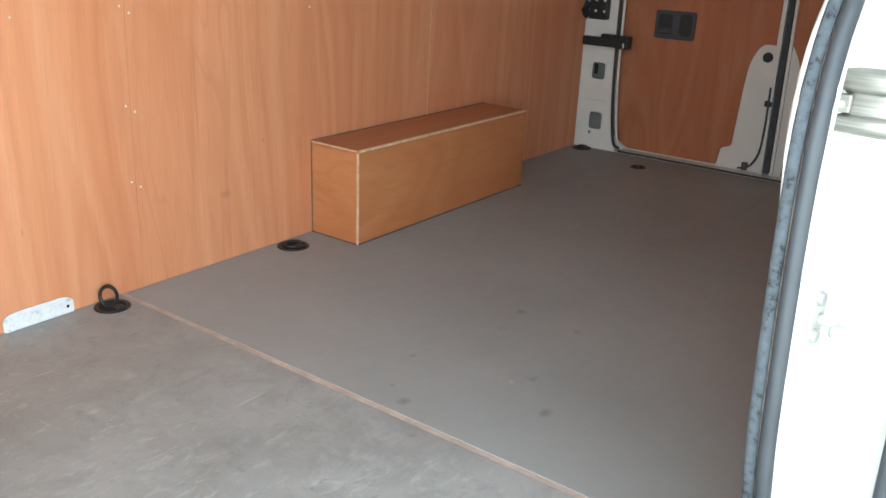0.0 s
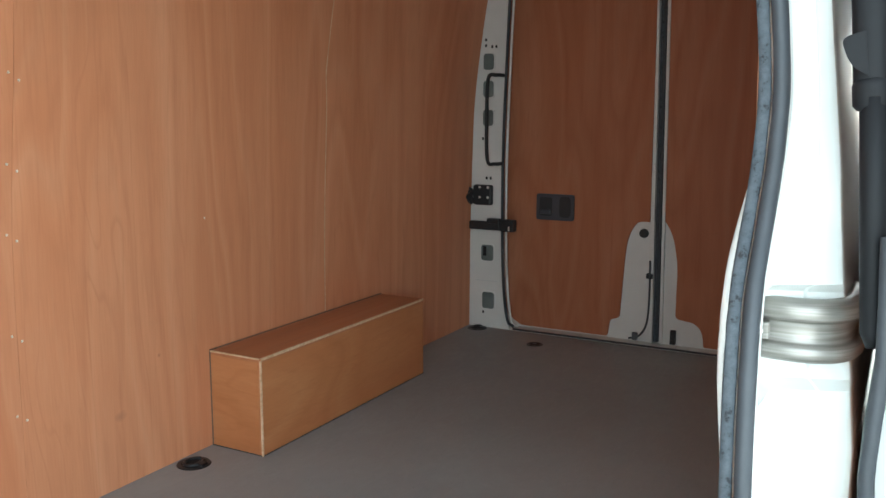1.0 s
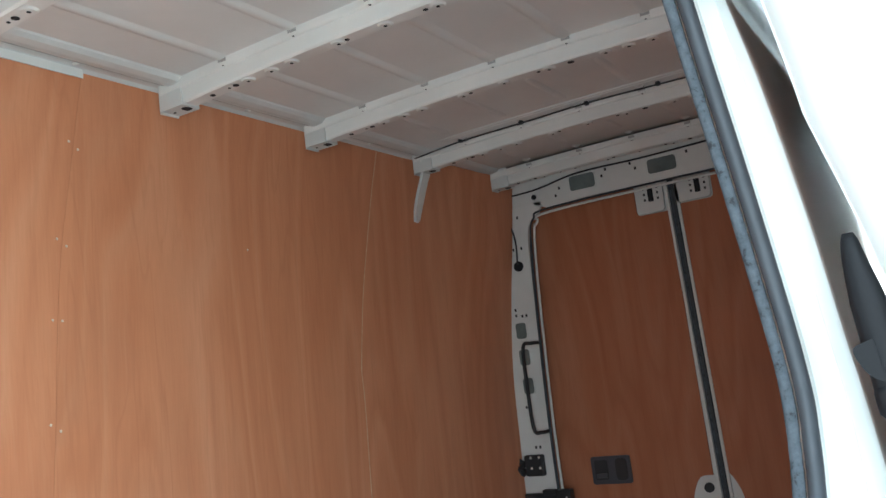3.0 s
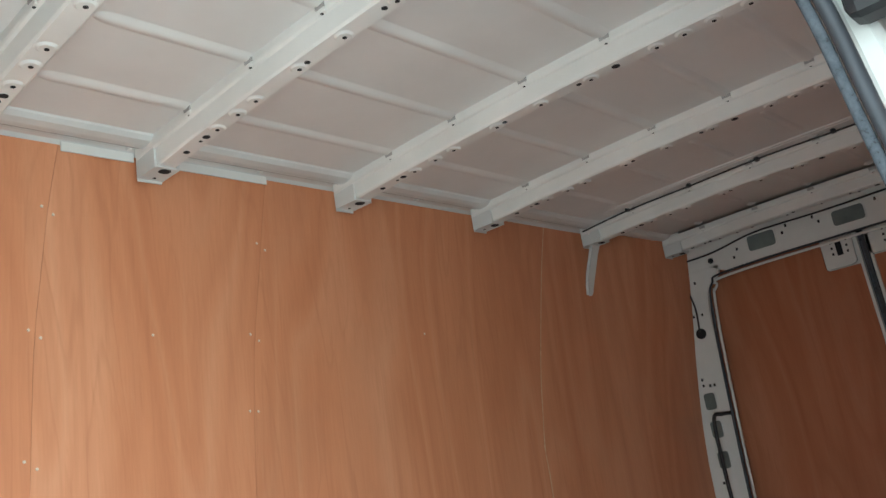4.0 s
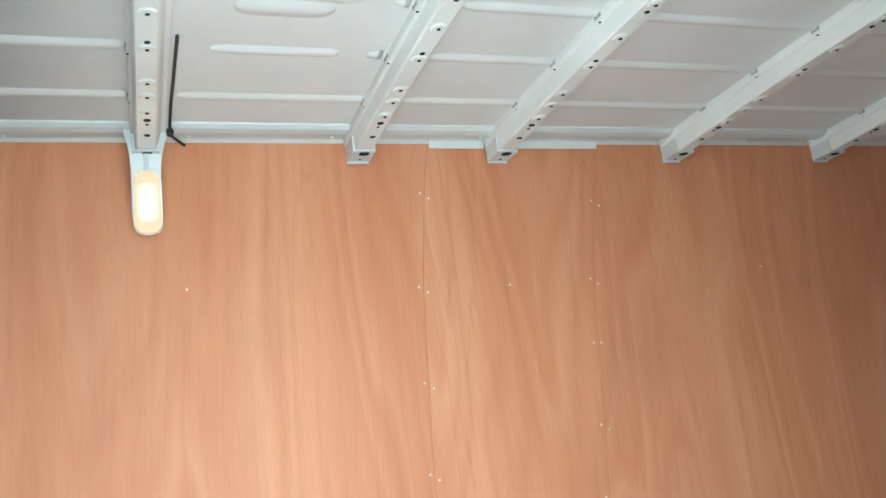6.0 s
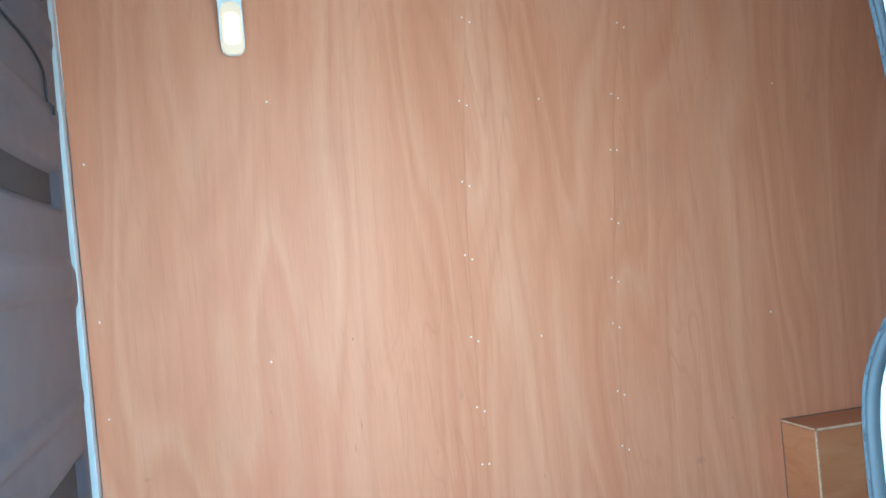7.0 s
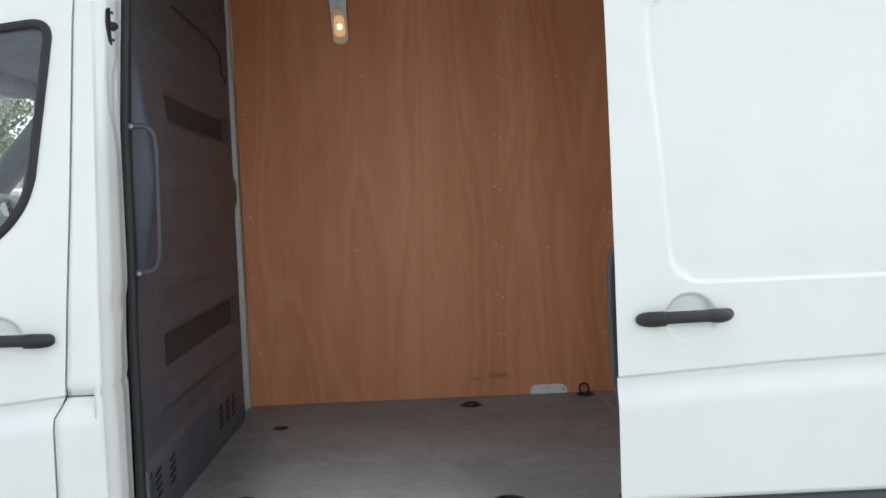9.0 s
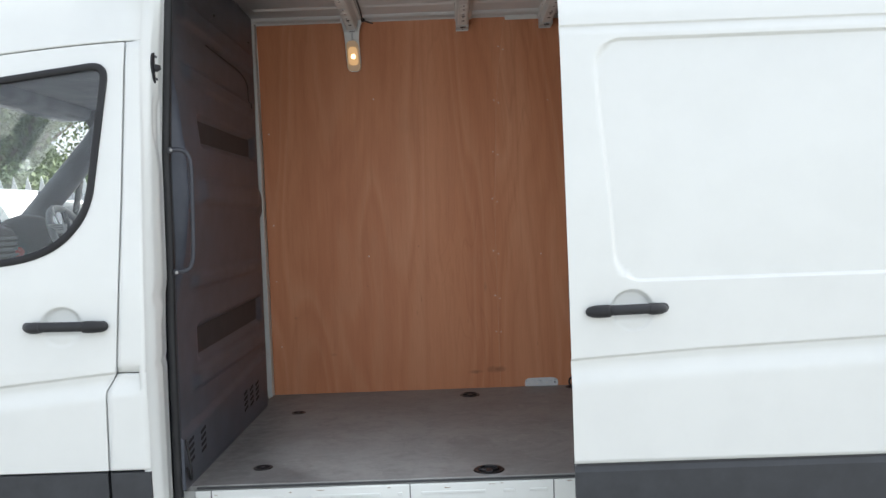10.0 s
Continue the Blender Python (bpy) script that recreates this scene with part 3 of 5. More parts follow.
# ---- wheel arch box ----
box = thing("wheel_arch_box", "plywood box over the wheel arch with pale edge strips", "wheel arch box", at=(0, 0, 0))
BX0, BX1, BY, BZ = 2.28, 3.20, 1.57, 0.287
part("front_panel", block((BX0, BY + 0.012, 0.001), (BX0 + 0.012, 1.757, BZ - 0.012), 0.001), PLY_BOX, box)
part("end_panel", block((BX1 - 0.012, BY + 0.012, 0.001), (BX1, 1.757, BZ - 0.012), 0.001), PLY, box)
part("side_panel", block((BX0, BY, 0.001), (BX1, BY + 0.012, BZ - 0.012), 0.001), PLY_BOX, box)
part("top_panel", block((BX0, BY, BZ - 0.012), (BX1, 1.757, BZ), 0.001), PLY_FLAT, box)
part("edge_strip", block((BX0 + 0.003, BY - 0.003, BZ - 0.006), (BX1 - 0.003, BY + 0.003, BZ + 0.002), 0.001), PLY_EDGE, box, "pale bare plywood edge")
part("edge_strip", block((BX0 - 0.002, BY - 0.002, 0.001), (BX0 + 0.004, BY + 0.004, BZ - 0.006), 0.001), PLY_EDGE, box)
part("edge_strip", block((BX0 - 0.002, BY + 0.004, BZ - 0.004), (BX0 + 0.003, 1.757, BZ + 0.001), 0.001), PLY_EDGE, box)
# thin brown lines paint the faint shadow where the box meets the wall
JOINT_SHADE = material("joint_shade", (0.16, 0.10, 0.07), 0.9)
part("joint_line", block((BX0 - 0.0015, 1.7545, 0.001), (BX0 + 0.003, 1.759, BZ + 0.002)), JOINT_SHADE, box)
part("joint_line", block((BX0, BY - 0.0015, 0.0004), (BX1, BY + 0.001, 0.0035)), SEALANT, box)
part("joint_line", block((BX0 - 0.0015, BY, 0.0004), (BX0 + 0.001, 1.757, 0.0035)), SEALANT, box)
part("joint_line", block((BX0, 1.7545, BZ + 0.0002), (BX1, 1.759, BZ + 0.003)), JOINT_SHADE, box)

# ---- bulkhead ----
bulk = thing("bulkhead", "dark grey moulded plastic bulkhead with pockets and vents", "bulkhead", kind="structure")


def bulk_x(y, z):
    """Relief of the bulkhead's face."""
    x = 0.012
    for z0, z1, h in ((1.62, 1.70, 0.012), (1.40, 1.46, 0.010), (0.97, 1.05, 0.010), (0.66, 0.71, 0.010), (0.30, 0.36, 0.010)):
        x += 1.5 * h * smooth(z0, z0 + 0.014, z) * (1 - smooth(z1, z1 + 0.014, z)) * smooth(0.35, 0.45, y) * (1 - smooth(1.5, 1.6, y))
    # bulge beside the side door, with a steep facet towards the opening
    swell = between(z, [(0.62, 0.0), (0.8, 0.6), (1.0, 1.0), (1.15, 0.85), (1.35, 0.5), (1.56, 0.0)])
    x += 0.06 * swell * smooth(0.205, 0.262, y) * (1 - smooth(0.3, 1.5, y))
    x -= 0.026 * smooth(1.59, 1.66, y) * (1 - 0.9 * smooth(0.88, 0.96, z) * (1 - smooth(1.02, 1.1, z)))
    # pockets
    for z0, z1 in ((1.185, 1.29), (0.405, 0.525)):
        lift = 0.015 * (y - 0.5)
        x -= 0.02 * smooth(0.475, 0.495, y) * (1 - smooth(1.50, 1.54, y)) * smooth(z0 + lift - 0.008, z0 + lift + 0.008, z) * (1 - smooth(z1 + lift - 0.008, z1 + lift + 0.008, z))
    x += 0.016 * (1 - smooth(0.16 + 0.06 * y, 0.175 + 0.06 * y, z)) * (1 - smooth(1.5, 1.58, y))
    return x


bm = sheet(steps(0.20, 0.29, 12)[:-1] + steps(0.29, 1.665, 70), steps(0.0, 1.9, 190), lambda u, w, d: (bulk_x(u, w) - d, u, w), 0.03)
part("panel", bm, BULK, bulk, smooth=True)
# brown-black sheets over the pocket floors paint the shade of the recess
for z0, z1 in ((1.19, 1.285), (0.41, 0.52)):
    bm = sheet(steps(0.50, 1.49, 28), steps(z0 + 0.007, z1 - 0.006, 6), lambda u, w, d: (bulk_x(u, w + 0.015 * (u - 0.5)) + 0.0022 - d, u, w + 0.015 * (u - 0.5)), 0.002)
    part("pocket_shade", bm, BULK_DARK, bulk, "recessed pocket with its shade painted brown-black")
for yc in (0.285, 0.43, 1.08, 1.19, 1.30):
    for k in range(4):
        z = 0.080 + 0.023 * k
        bm = slab(outline([(yc - 0.030, z - 0.007), (yc + 0.030, z + 0.003), (yc + 0.030, z + 0.015), (yc - 0.030, z + 0.005)], 0.005, 3), lambda u, w, d: (0.0285 + d, u, w), 0.001)
        part("vent_slot", bm, VOID, bulk)
part("cable_loop", tube(curve_points([(0.030, 0.222, 0.17), (0.044, 0.205, 0.115), (0.050, 0.206, 0.06), (0.040, 0.226, 0.03), (0.030, 0.218, 0.075)], 6), 0.004, 6), CABLE, bulk, "loose loop of black cable", smooth=True)
part("rubber_edge", tube(curve_points([(-0.022, 1.668, 0.0), (-0.022, 1.67, 0.5), (-0.02, 1.672, 0.86), (0.002, 1.715, 1.0), (-0.02, 1.665, 1.12), (-0.022, 1.652, 1.5), (-0.022, 1.635, 1.87)], 8), 0.006, 8), BLACK, bulk, smooth=True)
part("rubber_flap", slab([(1.655, 1.86), (1.672, 1.86), (1.69, 1.45), (1.712, 1.1), (1.722, 1.0), (1.70, 0.96), (1.66, 0.93), (1.65, 1.4)], lambda u, w, d: (-0.026 + 0.022 * smooth(1.5, 1.0, w) - d, u, w), 0.004), BLACK, bulk, "dark rubber flap at the bulkhead edge")
RUN = curve_points([(0.0, 0.75, 1.60), (0.0, 1.073, 1.592), (0.0, 1.278, 1.587), (0.0, 1.419, 1.557), (0.0, 1.443, 1.504), (0.0, 1.436, 1.437)], 6)
part("cable_run", tube([(max(0.0, bulk_x(p.y, p.z)) + 0.003, p.y, p.z) for p in RUN], 0.003, 8), BULK_DARK, bulk, smooth=True)
for y, z in ((0.24, 1.52), (0.24, 1.44), (1.63, 0.2), (1.63, 0.6), (0.30, 1.71), (0.9, 1.75), (1.5, 1.76)):
    part("rivet", disc((bulk_x(y, z), y, z), (1, 0, 0), 0.007, 0.004, sides=10, top=0.6), BLACK, bulk)
post = part("corner_post", block((-0.06, 1.712, 0.0), (0.0105, 1.766, 1.9), 0.003), GREYWHITE)
# the post leans in with the side wall
for vert in post.data.vertices:
    vert.co.y += wall_y(0.05, vert.co.z) - 1.76
tagged(post, "grey-white painted steel corner post beside the plywood", "post", kind="structure")

# grab handle
grab = thing("grab_handle", "grey coated steel grab handle bolted beside the doorway", "grab handle")
GY = 0.185
line = [(0.029, GY, 1.144), (0.057, GY + 0.004, 1.146), (0.080, GY + 0.008, 1.140), (0.096, GY + 0.010, 1.116), (0.100, GY + 0.010, 1.068), (0.098, GY + 0.010, 0.946), (0.094, GY + 0.010, 0.806), (0.086, GY + 0.008, 0.762), (0.069, GY + 0.004, 0.745), (0.029, GY, 0.740)]
part("bar", tube(curve_points(line, 6), 0.0078, 10), GREYROD, grab, smooth=True)
for z in (1.144, 0.740):
    part("bolt", disc((0.041, GY - 0.011, z), (0.5, -0.8, 0), 0.0055, 0.004, sides=6), BOLT, grab)
    part("boss", block((0.029, GY - 0.009, z - 0.010), (0.043, GY + 0.009, z + 0.010), 0.004), GREYROD, grab)

# ---- rear door frame ----
frame_rear = thing("rear_frame", "white painted steel rear door frame with oval openings", "door frame", kind="structure")
ID, IT = 1.585, 1.715            # the frame's inner edge and its head


def rear_place(u, w, d):
    return (REAR + d, u, w)


bm = slab(outline([(1.80, -0.01), (1.80, 1.75), (ID - 0.09, 1.75), (ID - 0.07, IT - 0.012), (ID - 0.015, IT - 0.05), (ID, IT - 0.13), (ID + 0.025, 0.6), (ID, 0.10), (ID - 0.03, -0.01)], [0, 0, 0, 0.02, 0.03, 0.05, 0.0, 0.03, 0]), rear_place, 0.02)
part("pillar", bm, PRIMER, frame_rear)
bm = sheet(steps(0.44, 1.80, 16), [0, 1], lambda u, w, d: (REAR + d, u, 1.99 if w else (1.7505 if u > ID - 0.09 else IT + 0.012 - 0.02 * smooth(0.35, 0.62, abs(u - MID)))), 0.02)
part("header", bm, PRIMER, frame_rear)
bm = slab([(0.10, -0.01), (0.27, 0.0), (0.25, 0.6), (0.28, 1.55), (0.36, IT), (0.45, 1.9), (0.36, 1.9), (0.24, 1.6), (0.14, 1.2), (0.10, 0.6)], rear_place, 0.02)
part("pillar", bm, PRIMER, frame_rear)
part("sill", block((REAR - 0.002, 0.2, -0.03), (REAR + 0.1, 1.7, 0.003), 0.002), PRIMER, frame_rear)
seal_line = curve_points([(REAR - 0.006, ID - 0.05, 0.018), (REAR - 0.006, ID - 0.015, 0.06), (REAR - 0.006, ID + 0.008, 0.3), (REAR - 0.006, ID + 0.014, 0.75), (REAR - 0.006, ID - 0.002, 1.3), (REAR - 0.006, ID - 0.02, 1.6), (REAR - 0.006, ID - 0.045, 1.68), (REAR - 0.006, ID - 0.12, 1.712), (REAR - 0.006, MID, 1.722), (REAR - 0.006, 0.4, 1.72)], 6)
part("seal", tube(seal_line, [0.0065 if p.z < 1.6 else 0.0045 for p in seal_line], 8), RUBBER, frame_rear, "black rubber door seal", smooth=True)
part("door_lip", tube([(p.x + 0.012, p.y - (0.013 if p.z < 1.69 else 0.0), p.z - (0.014 if p.z > 1.66 else 0.0)) for p in seal_line], 0.006, 8), PRIMER, frame_rear, smooth=True)
part("seal", tube([(REAR - 0.002, y, 0.006) for y in steps(1.54, 0.3, 4)], 0.0045, 8), RUBBER, frame_rear, smooth=True)


def frame_hole(y, z, w, h, mat=VOID, lean=0.0):
    rim = slab(outline([(y - w - 0.005, z - h - 0.005), (y + w + 0.005, z - h - 0.005), (y + w + 0.005 + lean, z + h + 0.005), (y - w - 0.005 + lean, z + h + 0.005)], 0.015, 4), lambda u, v2, d: (REAR - 0.003 + d, u, v2), 0.004)
    part("opening_rim", rim, PRIMER, frame_rear)
    bm = slab(outline([(y - w, z - h), (y + w, z - h), (y + w + lean, z + h), (y - w + lean, z + h)], 0.014, 4), lambda u, v2, d: (REAR - 0.004 + d, u, v2), 0.002)
    part("opening", bm, mat, frame_rear)


# flat grey-green patches on the frame, toned as the shade inside its openings
CAVITY_SHADE = paint("frame_cavity_shade", (0.17, 0.20, 0.19), 0.5, 0.0, 0.5)
for z in (1.196, 1.078, 0.952):
    frame_hole(1.675, z, 0.025, 0.035, CAVITY_SHADE)
frame_hole(1.672, 0.346, 0.03, 0.036, CAVITY_SHADE)
frame_hole(1.665, 0.126, 0.03, 0.038, CAVITY_SHADE)
frame_hole(1.29, 1.795, 0.058, 0.032, CAVITY_SHADE)
frame_hole(0.937, 1.79, 0.06, 0.030, CAVITY_SHADE)
part("opening", block((REAR - 0.0055, 1.676, 0.332), (REAR - 0.003, 1.692, 0.376)), VOID, frame_rear)
part("round_hole", disc((REAR + 0.001, 1.645, 1.482), (-1, 0, 0), 0.023, 0.005, sides=18), VOID, frame_rear)
part("round_hole", disc((REAR + 0.001, 1.525, 1.775), (-1, 0, 0), 0.012, 0.004, sides=12), VOID, frame_rear)
for y, z in ((1.66, 1.56), (1.62, 1.56), (1.648, 1.70), (1.62, 1.70), (1.69, 1.29), (1.69, 1.265), (1.66, 1.26), (1.64, 1.26), (1.70, 0.86), (1.68, 0.685), (1.66, 0.685), (1.69, 0.07), (1.40, 1.79), (1.42, 1.76), (1.2, 1.80), (1.18, 1.825), (1.05, 1.80), (1.07, 1.825), (0.83, 1.82)):
    part("small_hole", block((REAR - 0.0025, y - 0.004, z - 0.006), (REAR + 0.001, y + 0.004, z + 0.006)), VOID, frame_rear)
part("stamped_line", block((REAR - 0.002, 1.62, 0.215), (REAR + 0.001, 1.73, 0.219)), GREYWHITE, frame_rear)

rear_grab = thing("rear_grab_handle", "slim black grab handle on the rear frame", "grab handle")
part("bar", tube(curve_points([(REAR, 1.60, 1.135), (REAR - 0.05, 1.615, 1.135), (REAR - 0.06, 1.65, 1.12), (REAR - 0.06, 1.655, 0.95), (REAR - 0.06, 1.65, 0.77), (REAR - 0.05, 1.62, 0.752), (REAR, 1.605, 0.752)], 5), 0.008, 8), BLACK, rear_grab, smooth=True)

hinge = thing("door_hinge_cover", "black plastic hinge cover on the rear frame", "hinge cover")
bm = block((REAR - 0.03, 1.645, 0.565), (REAR + 0.001, 1.735, 0.655), 0.008)
part("cover", bm, BLACK, hinge)
part("lug", tube([(REAR - 0.02, 1.735, 0.578), (REAR - 0.035, 1.76, 0.60), (REAR - 0.02, 1.742, 0.635)], [0.02, 0.026, 0.018], 8), BLACK, hinge)
for y, z in ((1.66, 0.645), (1.66, 0.60), (1.70, 0.645), (1.70, 0.60)):
    part("bolt", disc((REAR - 0.029, y, z), (-1, 0, 0), 0.006, 0.003, sides=8), STEEL, hinge)
strap = thing("door_check_strap", "black steel check strap across the rear frame", "check strap")
part("arm", block((REAR - 0.035, 1.60, 0.455), (REAR - 0.012, 1.75, 0.492), 0.004), BLACK, strap)
part("slide", block((REAR - 0.042, 1.60, 0.485), (REAR - 0.012, 1.66, 0.508), 0.004), BLACK, strap)
part("bracket", block((REAR - 0.045, 1.53, 0.453), (REAR + 0.0, 1.595, 0.505), 0.005), BLACK, strap)
part("stud", block((REAR - 0.048, 1.545, 0.458), (REAR - 0.044, 1.552, 0.478)), STEEL, strap)

part("rear_panel", slab([(0.07, -0.45), (1.8, -0.45), (1.8, 1.4), (1.6, 1.99), (0.45, 1.99), (0.27, 1.7), (0.14, 1.3), (0.08, 0.8)], lambda u, w, d: (4.12 + d, u, w), 0.03), PRIMER, frame_rear)
part("under_panel", block((REAR + 0.02, 0.0, -0.2), (4.12, 1.85, -0.031)), GREYWHITE, frame_rear)

# ---- rear doors ----
GAP = 0.957


def lean(z):
    """The meeting line of the doors leans across the van."""
    return 0.0155 * (z - 0.5)


def upright(y0, y1, z0, z1, x0, x1):
    """A bar that follows the leaning meeting line."""
    return sheet([y0, y1], steps(z0, z1, 6), lambda u, w, d: (x0 + d, u + lean(w), w), x1 - x0)


def rear_door(side, label):
    d = thing("rear_door", label, "rear door", "pair of closed rear doors", at=(0.0213, 0.0, 0.0428))
    d.scale = (0.9585,) * 3
    lo, hi = (GAP + 0.012, 1.80) if side > 0 else (0.34, GAP - 0.012)
    part("skin", block((DOORS + 0.006, lo, -0.045), (DOORS + 0.05, hi, 1.85), 0.006), PRIMER, d)
    if side > 0:
        pts = [(1.77, 0.06), (1.77, 1.80), (1.143, 1.80), (1.143, 1.632), (1.004, 1.632), (0.996, 0.5), (1.055, 0.5), (1.094, 0.42), (1.104, 0.31), (1.118, 0.055), (1.162, 0.045), (1.172, -0.034), (1.60, -0.034), (1.63, -0.015), (1.69, 0.03)]
        rad = [0.04, 0.06, 0.02, 0.02, 0, 0, 0.04, 0.05, 0.03, 0.02, 0.02, 0.01, 0.02, 0.03, 0.03]
    else:
        pts = [(0.345, -0.034), (0.742, -0.034), (0.748, 0.03), (0.78, 0.068), (0.868, 0.08), (0.867, 0.32), (0.89, 0.44), (0.922, 0.50), (0.935, 0.51), (0.952, 1.652), (0.803, 1.652), (0.803, 1.80), (0.345, 1.80)]
        rad = [0.03, 0.01, 0.03, 0.02, 0.02, 0.05, 0.04, 0.03, 0, 0, 0.02, 0.02, 0.06]
    part("plywood_panel", slab(outline(pts, rad, 4), lambda u, w, dd: (DOORS - 0.003 + dd, u, w), 0.008), PLY_DOOR_DARK, d)
    edge = GAP + side * 0.016
    part("edge_flange", upright(min(edge, edge + side * 0.012), max(edge, edge + side * 0.012), -0.04, 1.8, DOORS - 0.012, DOORS + 0.01), PRIMER, d)
    yc, wide, foot = (1.075, 0.062, 1.637) if side > 0 else (0.885, 0.075, 1.657)
    bm = slab(outline([(yc - wide, foot), (yc + wide, foot), (yc + wide + 0.002, 1.80), (yc - wide - 0.002, 1.80)], 0.02, 4), lambda u, w, dd: (DOORS - 0.012 + dd, u, w), 0.012)
    plate = part("latch_plate", bm, PRIMER, d)
    slot = 1.068 if side > 0 else 0.862
    part("slot", block((DOORS - 0.014, slot - 0.012, 1.685), (DOORS - 0.011, slot + 0.012, 1.755), 0.002), VOID, plate)
    part("slot_hood", block((DOORS - 0.022, slot - 0.04, 1.755), (DOORS - 0.011, slot + 0.04, 1.768), 0.003), PRIMER, plate)
    for dy in (-0.032, 0.028):
        for dz in (1.69, 1.715, 1.74):
            part("hole", block((DOORS - 0.014, slot + dy - 0.004, dz), (DOORS - 0.011, slot + dy + 0.004, dz + 0.01)), VOID, plate)
    part("low_stop", block((DOORS - 0.022, GAP + side * 0.085 - 0.012, -0.034), (DOORS - 0.004, GAP + side * 0.085 + 0.012, 0.0 if side > 0 else 0.03), 0.003), GREYROD if side > 0 else BLACK, d)
    return d


left_door = rear_door(1, "rear door lined with reddish plywood, with inner latch handle")
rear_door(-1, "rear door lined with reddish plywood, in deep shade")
recess = part("latch_recess", slab(outline([(1.345, 0.482), (1.528, 0.482), (1.528, 0.603), (1.345, 0.603)], 0.012, 3), lambda u, w, d: (DOORS - 0.012 + d, u, w), 0.012), GREYROD, left_door, "grey plastic latch recess")
part("pull", slab(outline([(1.45, 0.502), (1.512, 0.502), (1.512, 0.588), (1.45, 0.588)], 0.01, 3), lambda u, w, d: (DOORS - 0.0135 + d, u, w), 0.004), HANDLE, recess)
part("grip", slab(outline([(1.36, 0.497), (1.415, 0.497), (1.415, 0.593), (1.36, 0.593)], 0.02, 3), lambda u, w, d: (DOORS - 0.0135 + d, u, w), 0.004), HANDLE, recess)
part("pull_lever", block((DOORS - 0.026, 1.455, 0.51), (DOORS - 0.013, 1.505, 0.53), 0.004), GREYROD, recess)
part("round_plug", disc((DOORS + 0.005, 1.022, 0.448), (-1, 0, 0), 0.021, 0.012, sides=18, top=0.9), BLACK, left_door)
part("latch", block((DOORS - 0.02, 0.97, 0.25), (DOORS + 0.005, 1.0, 0.272), 0.002), BLACK, left_door)
part("centre_seal", upright(GAP - 0.013, GAP + 0.009, -0.03, 1.79, DOORS - 0.02, DOORS + 0.0), RUBBER, left_door, "black rubber centre seal")
part("seal_ridge", upright(GAP - 0.004, GAP + 0.003, -0.03, 1.79, DOORS - 0.024, DOORS - 0.02), FLOCK, left_door)
part("gasket", tube(curve_points([(DOORS - 0.016, 0.985, 0.33), (DOORS - 0.018, 0.982, 0.16), (DOORS - 0.016, 0.99, 0.05), (DOORS - 0.016, 1.02, -0.01), (DOORS - 0.014, 1.07, -0.03)], 6), 0.0045, 6), RUBBER, left_door, smooth=True)

# ---- lamp on the wall under the first rib ----
lamp = thing("load_lamp", "lit oval interior lamp on a white wall bracket", "lamp")
LX = RIBS[0]


def lamp_place(u, w, d):
    return (LX + u, wall_y(LX, w) - 0.008 - 0.075 * smooth(1.6, 1.84, w) - d, w)


bm = slab(outline([(-0.056, 1.89), (0.062, 1.89), (0.040, 1.835), (0.033, 1.785), (0.036, 1.66), (0.0, 1.632), (-0.037, 1.66), (-0.036, 1.785), (-0.040, 1.835)], [0, 0, 0.03, 0.02, 0.03, 0.05, 0.03, 0.02, 0.03], 4), lamp_place, 0.012)
part("bracket", bm, GREYWHITE, lamp)
GLOW = bpy.data.materials.new("lamp_lens")
GLOW.use_nodes = True
gb = GLOW.node_tree.nodes["Principled BSDF"]
gb.inputs["Base Color"].default_value = (0.42, 0.29, 0.18, 1)
gb.inputs["Roughness"].default_value = 0.25
gb.inputs["Emission Color"].default_value = (1.0, 0.55, 0.2, 1)
gb.inputs["Emission Strength"].default_value = 0.035
BULB = bpy.data.materials.new("lamp_bulb")
BULB.use_nodes = True
bb = BULB.node_tree.nodes["Principled BSDF"]
bb.inputs["Base Color"].default_value = (0.45, 0.32, 0.2, 1)
bb.inputs["Emission Color"].default_value = (1.0, 0.56, 0.22, 1)
bb.inputs["Emission Strength"].default_value = 0.2
FILAMENT = bpy.data.materials.new("lamp_filament")
FILAMENT.use_nodes = True
fb = FILAMENT.node_tree.nodes["Principled BSDF"]
fb.inputs["Emission Color"].default_value = (1.0, 0.75, 0.4, 1)
fb.inputs["Emission Strength"].default_value = 0.8
part("rim", slab(outline([(-0.0345, 1.785), (0.0335, 1.785), (0.0355, 1.635), (-0.0355, 1.635)], 0.033, 6), lambda u, w, d: lamp_place(u, w, d + 0.012), 0.008), GREYWHITE, lamp)
part("lens", slab(outline([(-0.0295, 1.776), (0.0285, 1.776), (0.0335, 1.637), (-0.0335, 1.637)], 0.028, 6), lambda u, w, d: lamp_place(u, w, d + 0.018), 0.012), GLOW, lamp, "glowing amber-white lens")
part("bulb", slab(outline([(-0.022, 1.748), (0.022, 1.748), (0.025, 1.664), (-0.025, 1.664)], 0.021, 5), lambda u, w, d: lamp_place(u, w, d + 0.029), 0.004), BULB, lamp, "bright warm glow of the bulb")
part("filament", slab(outline([(-0.010, 1.715), (0.012, 1.715), (0.012, 1.692), (-0.010, 1.692)], 0.009, 4), lambda u, w, d: lamp_place(u, w, d + 0.032), 0.002), FILAMENT, lamp, "white-hot filament spot")
part("press_line", block((LX - 0.006, wall_y(LX, 1.8) - 0.098, 1.775), (LX + 0.006, wall_y(LX, 1.8) - 0.09, 1.82), 0.002), GREYWHITE, lamp)
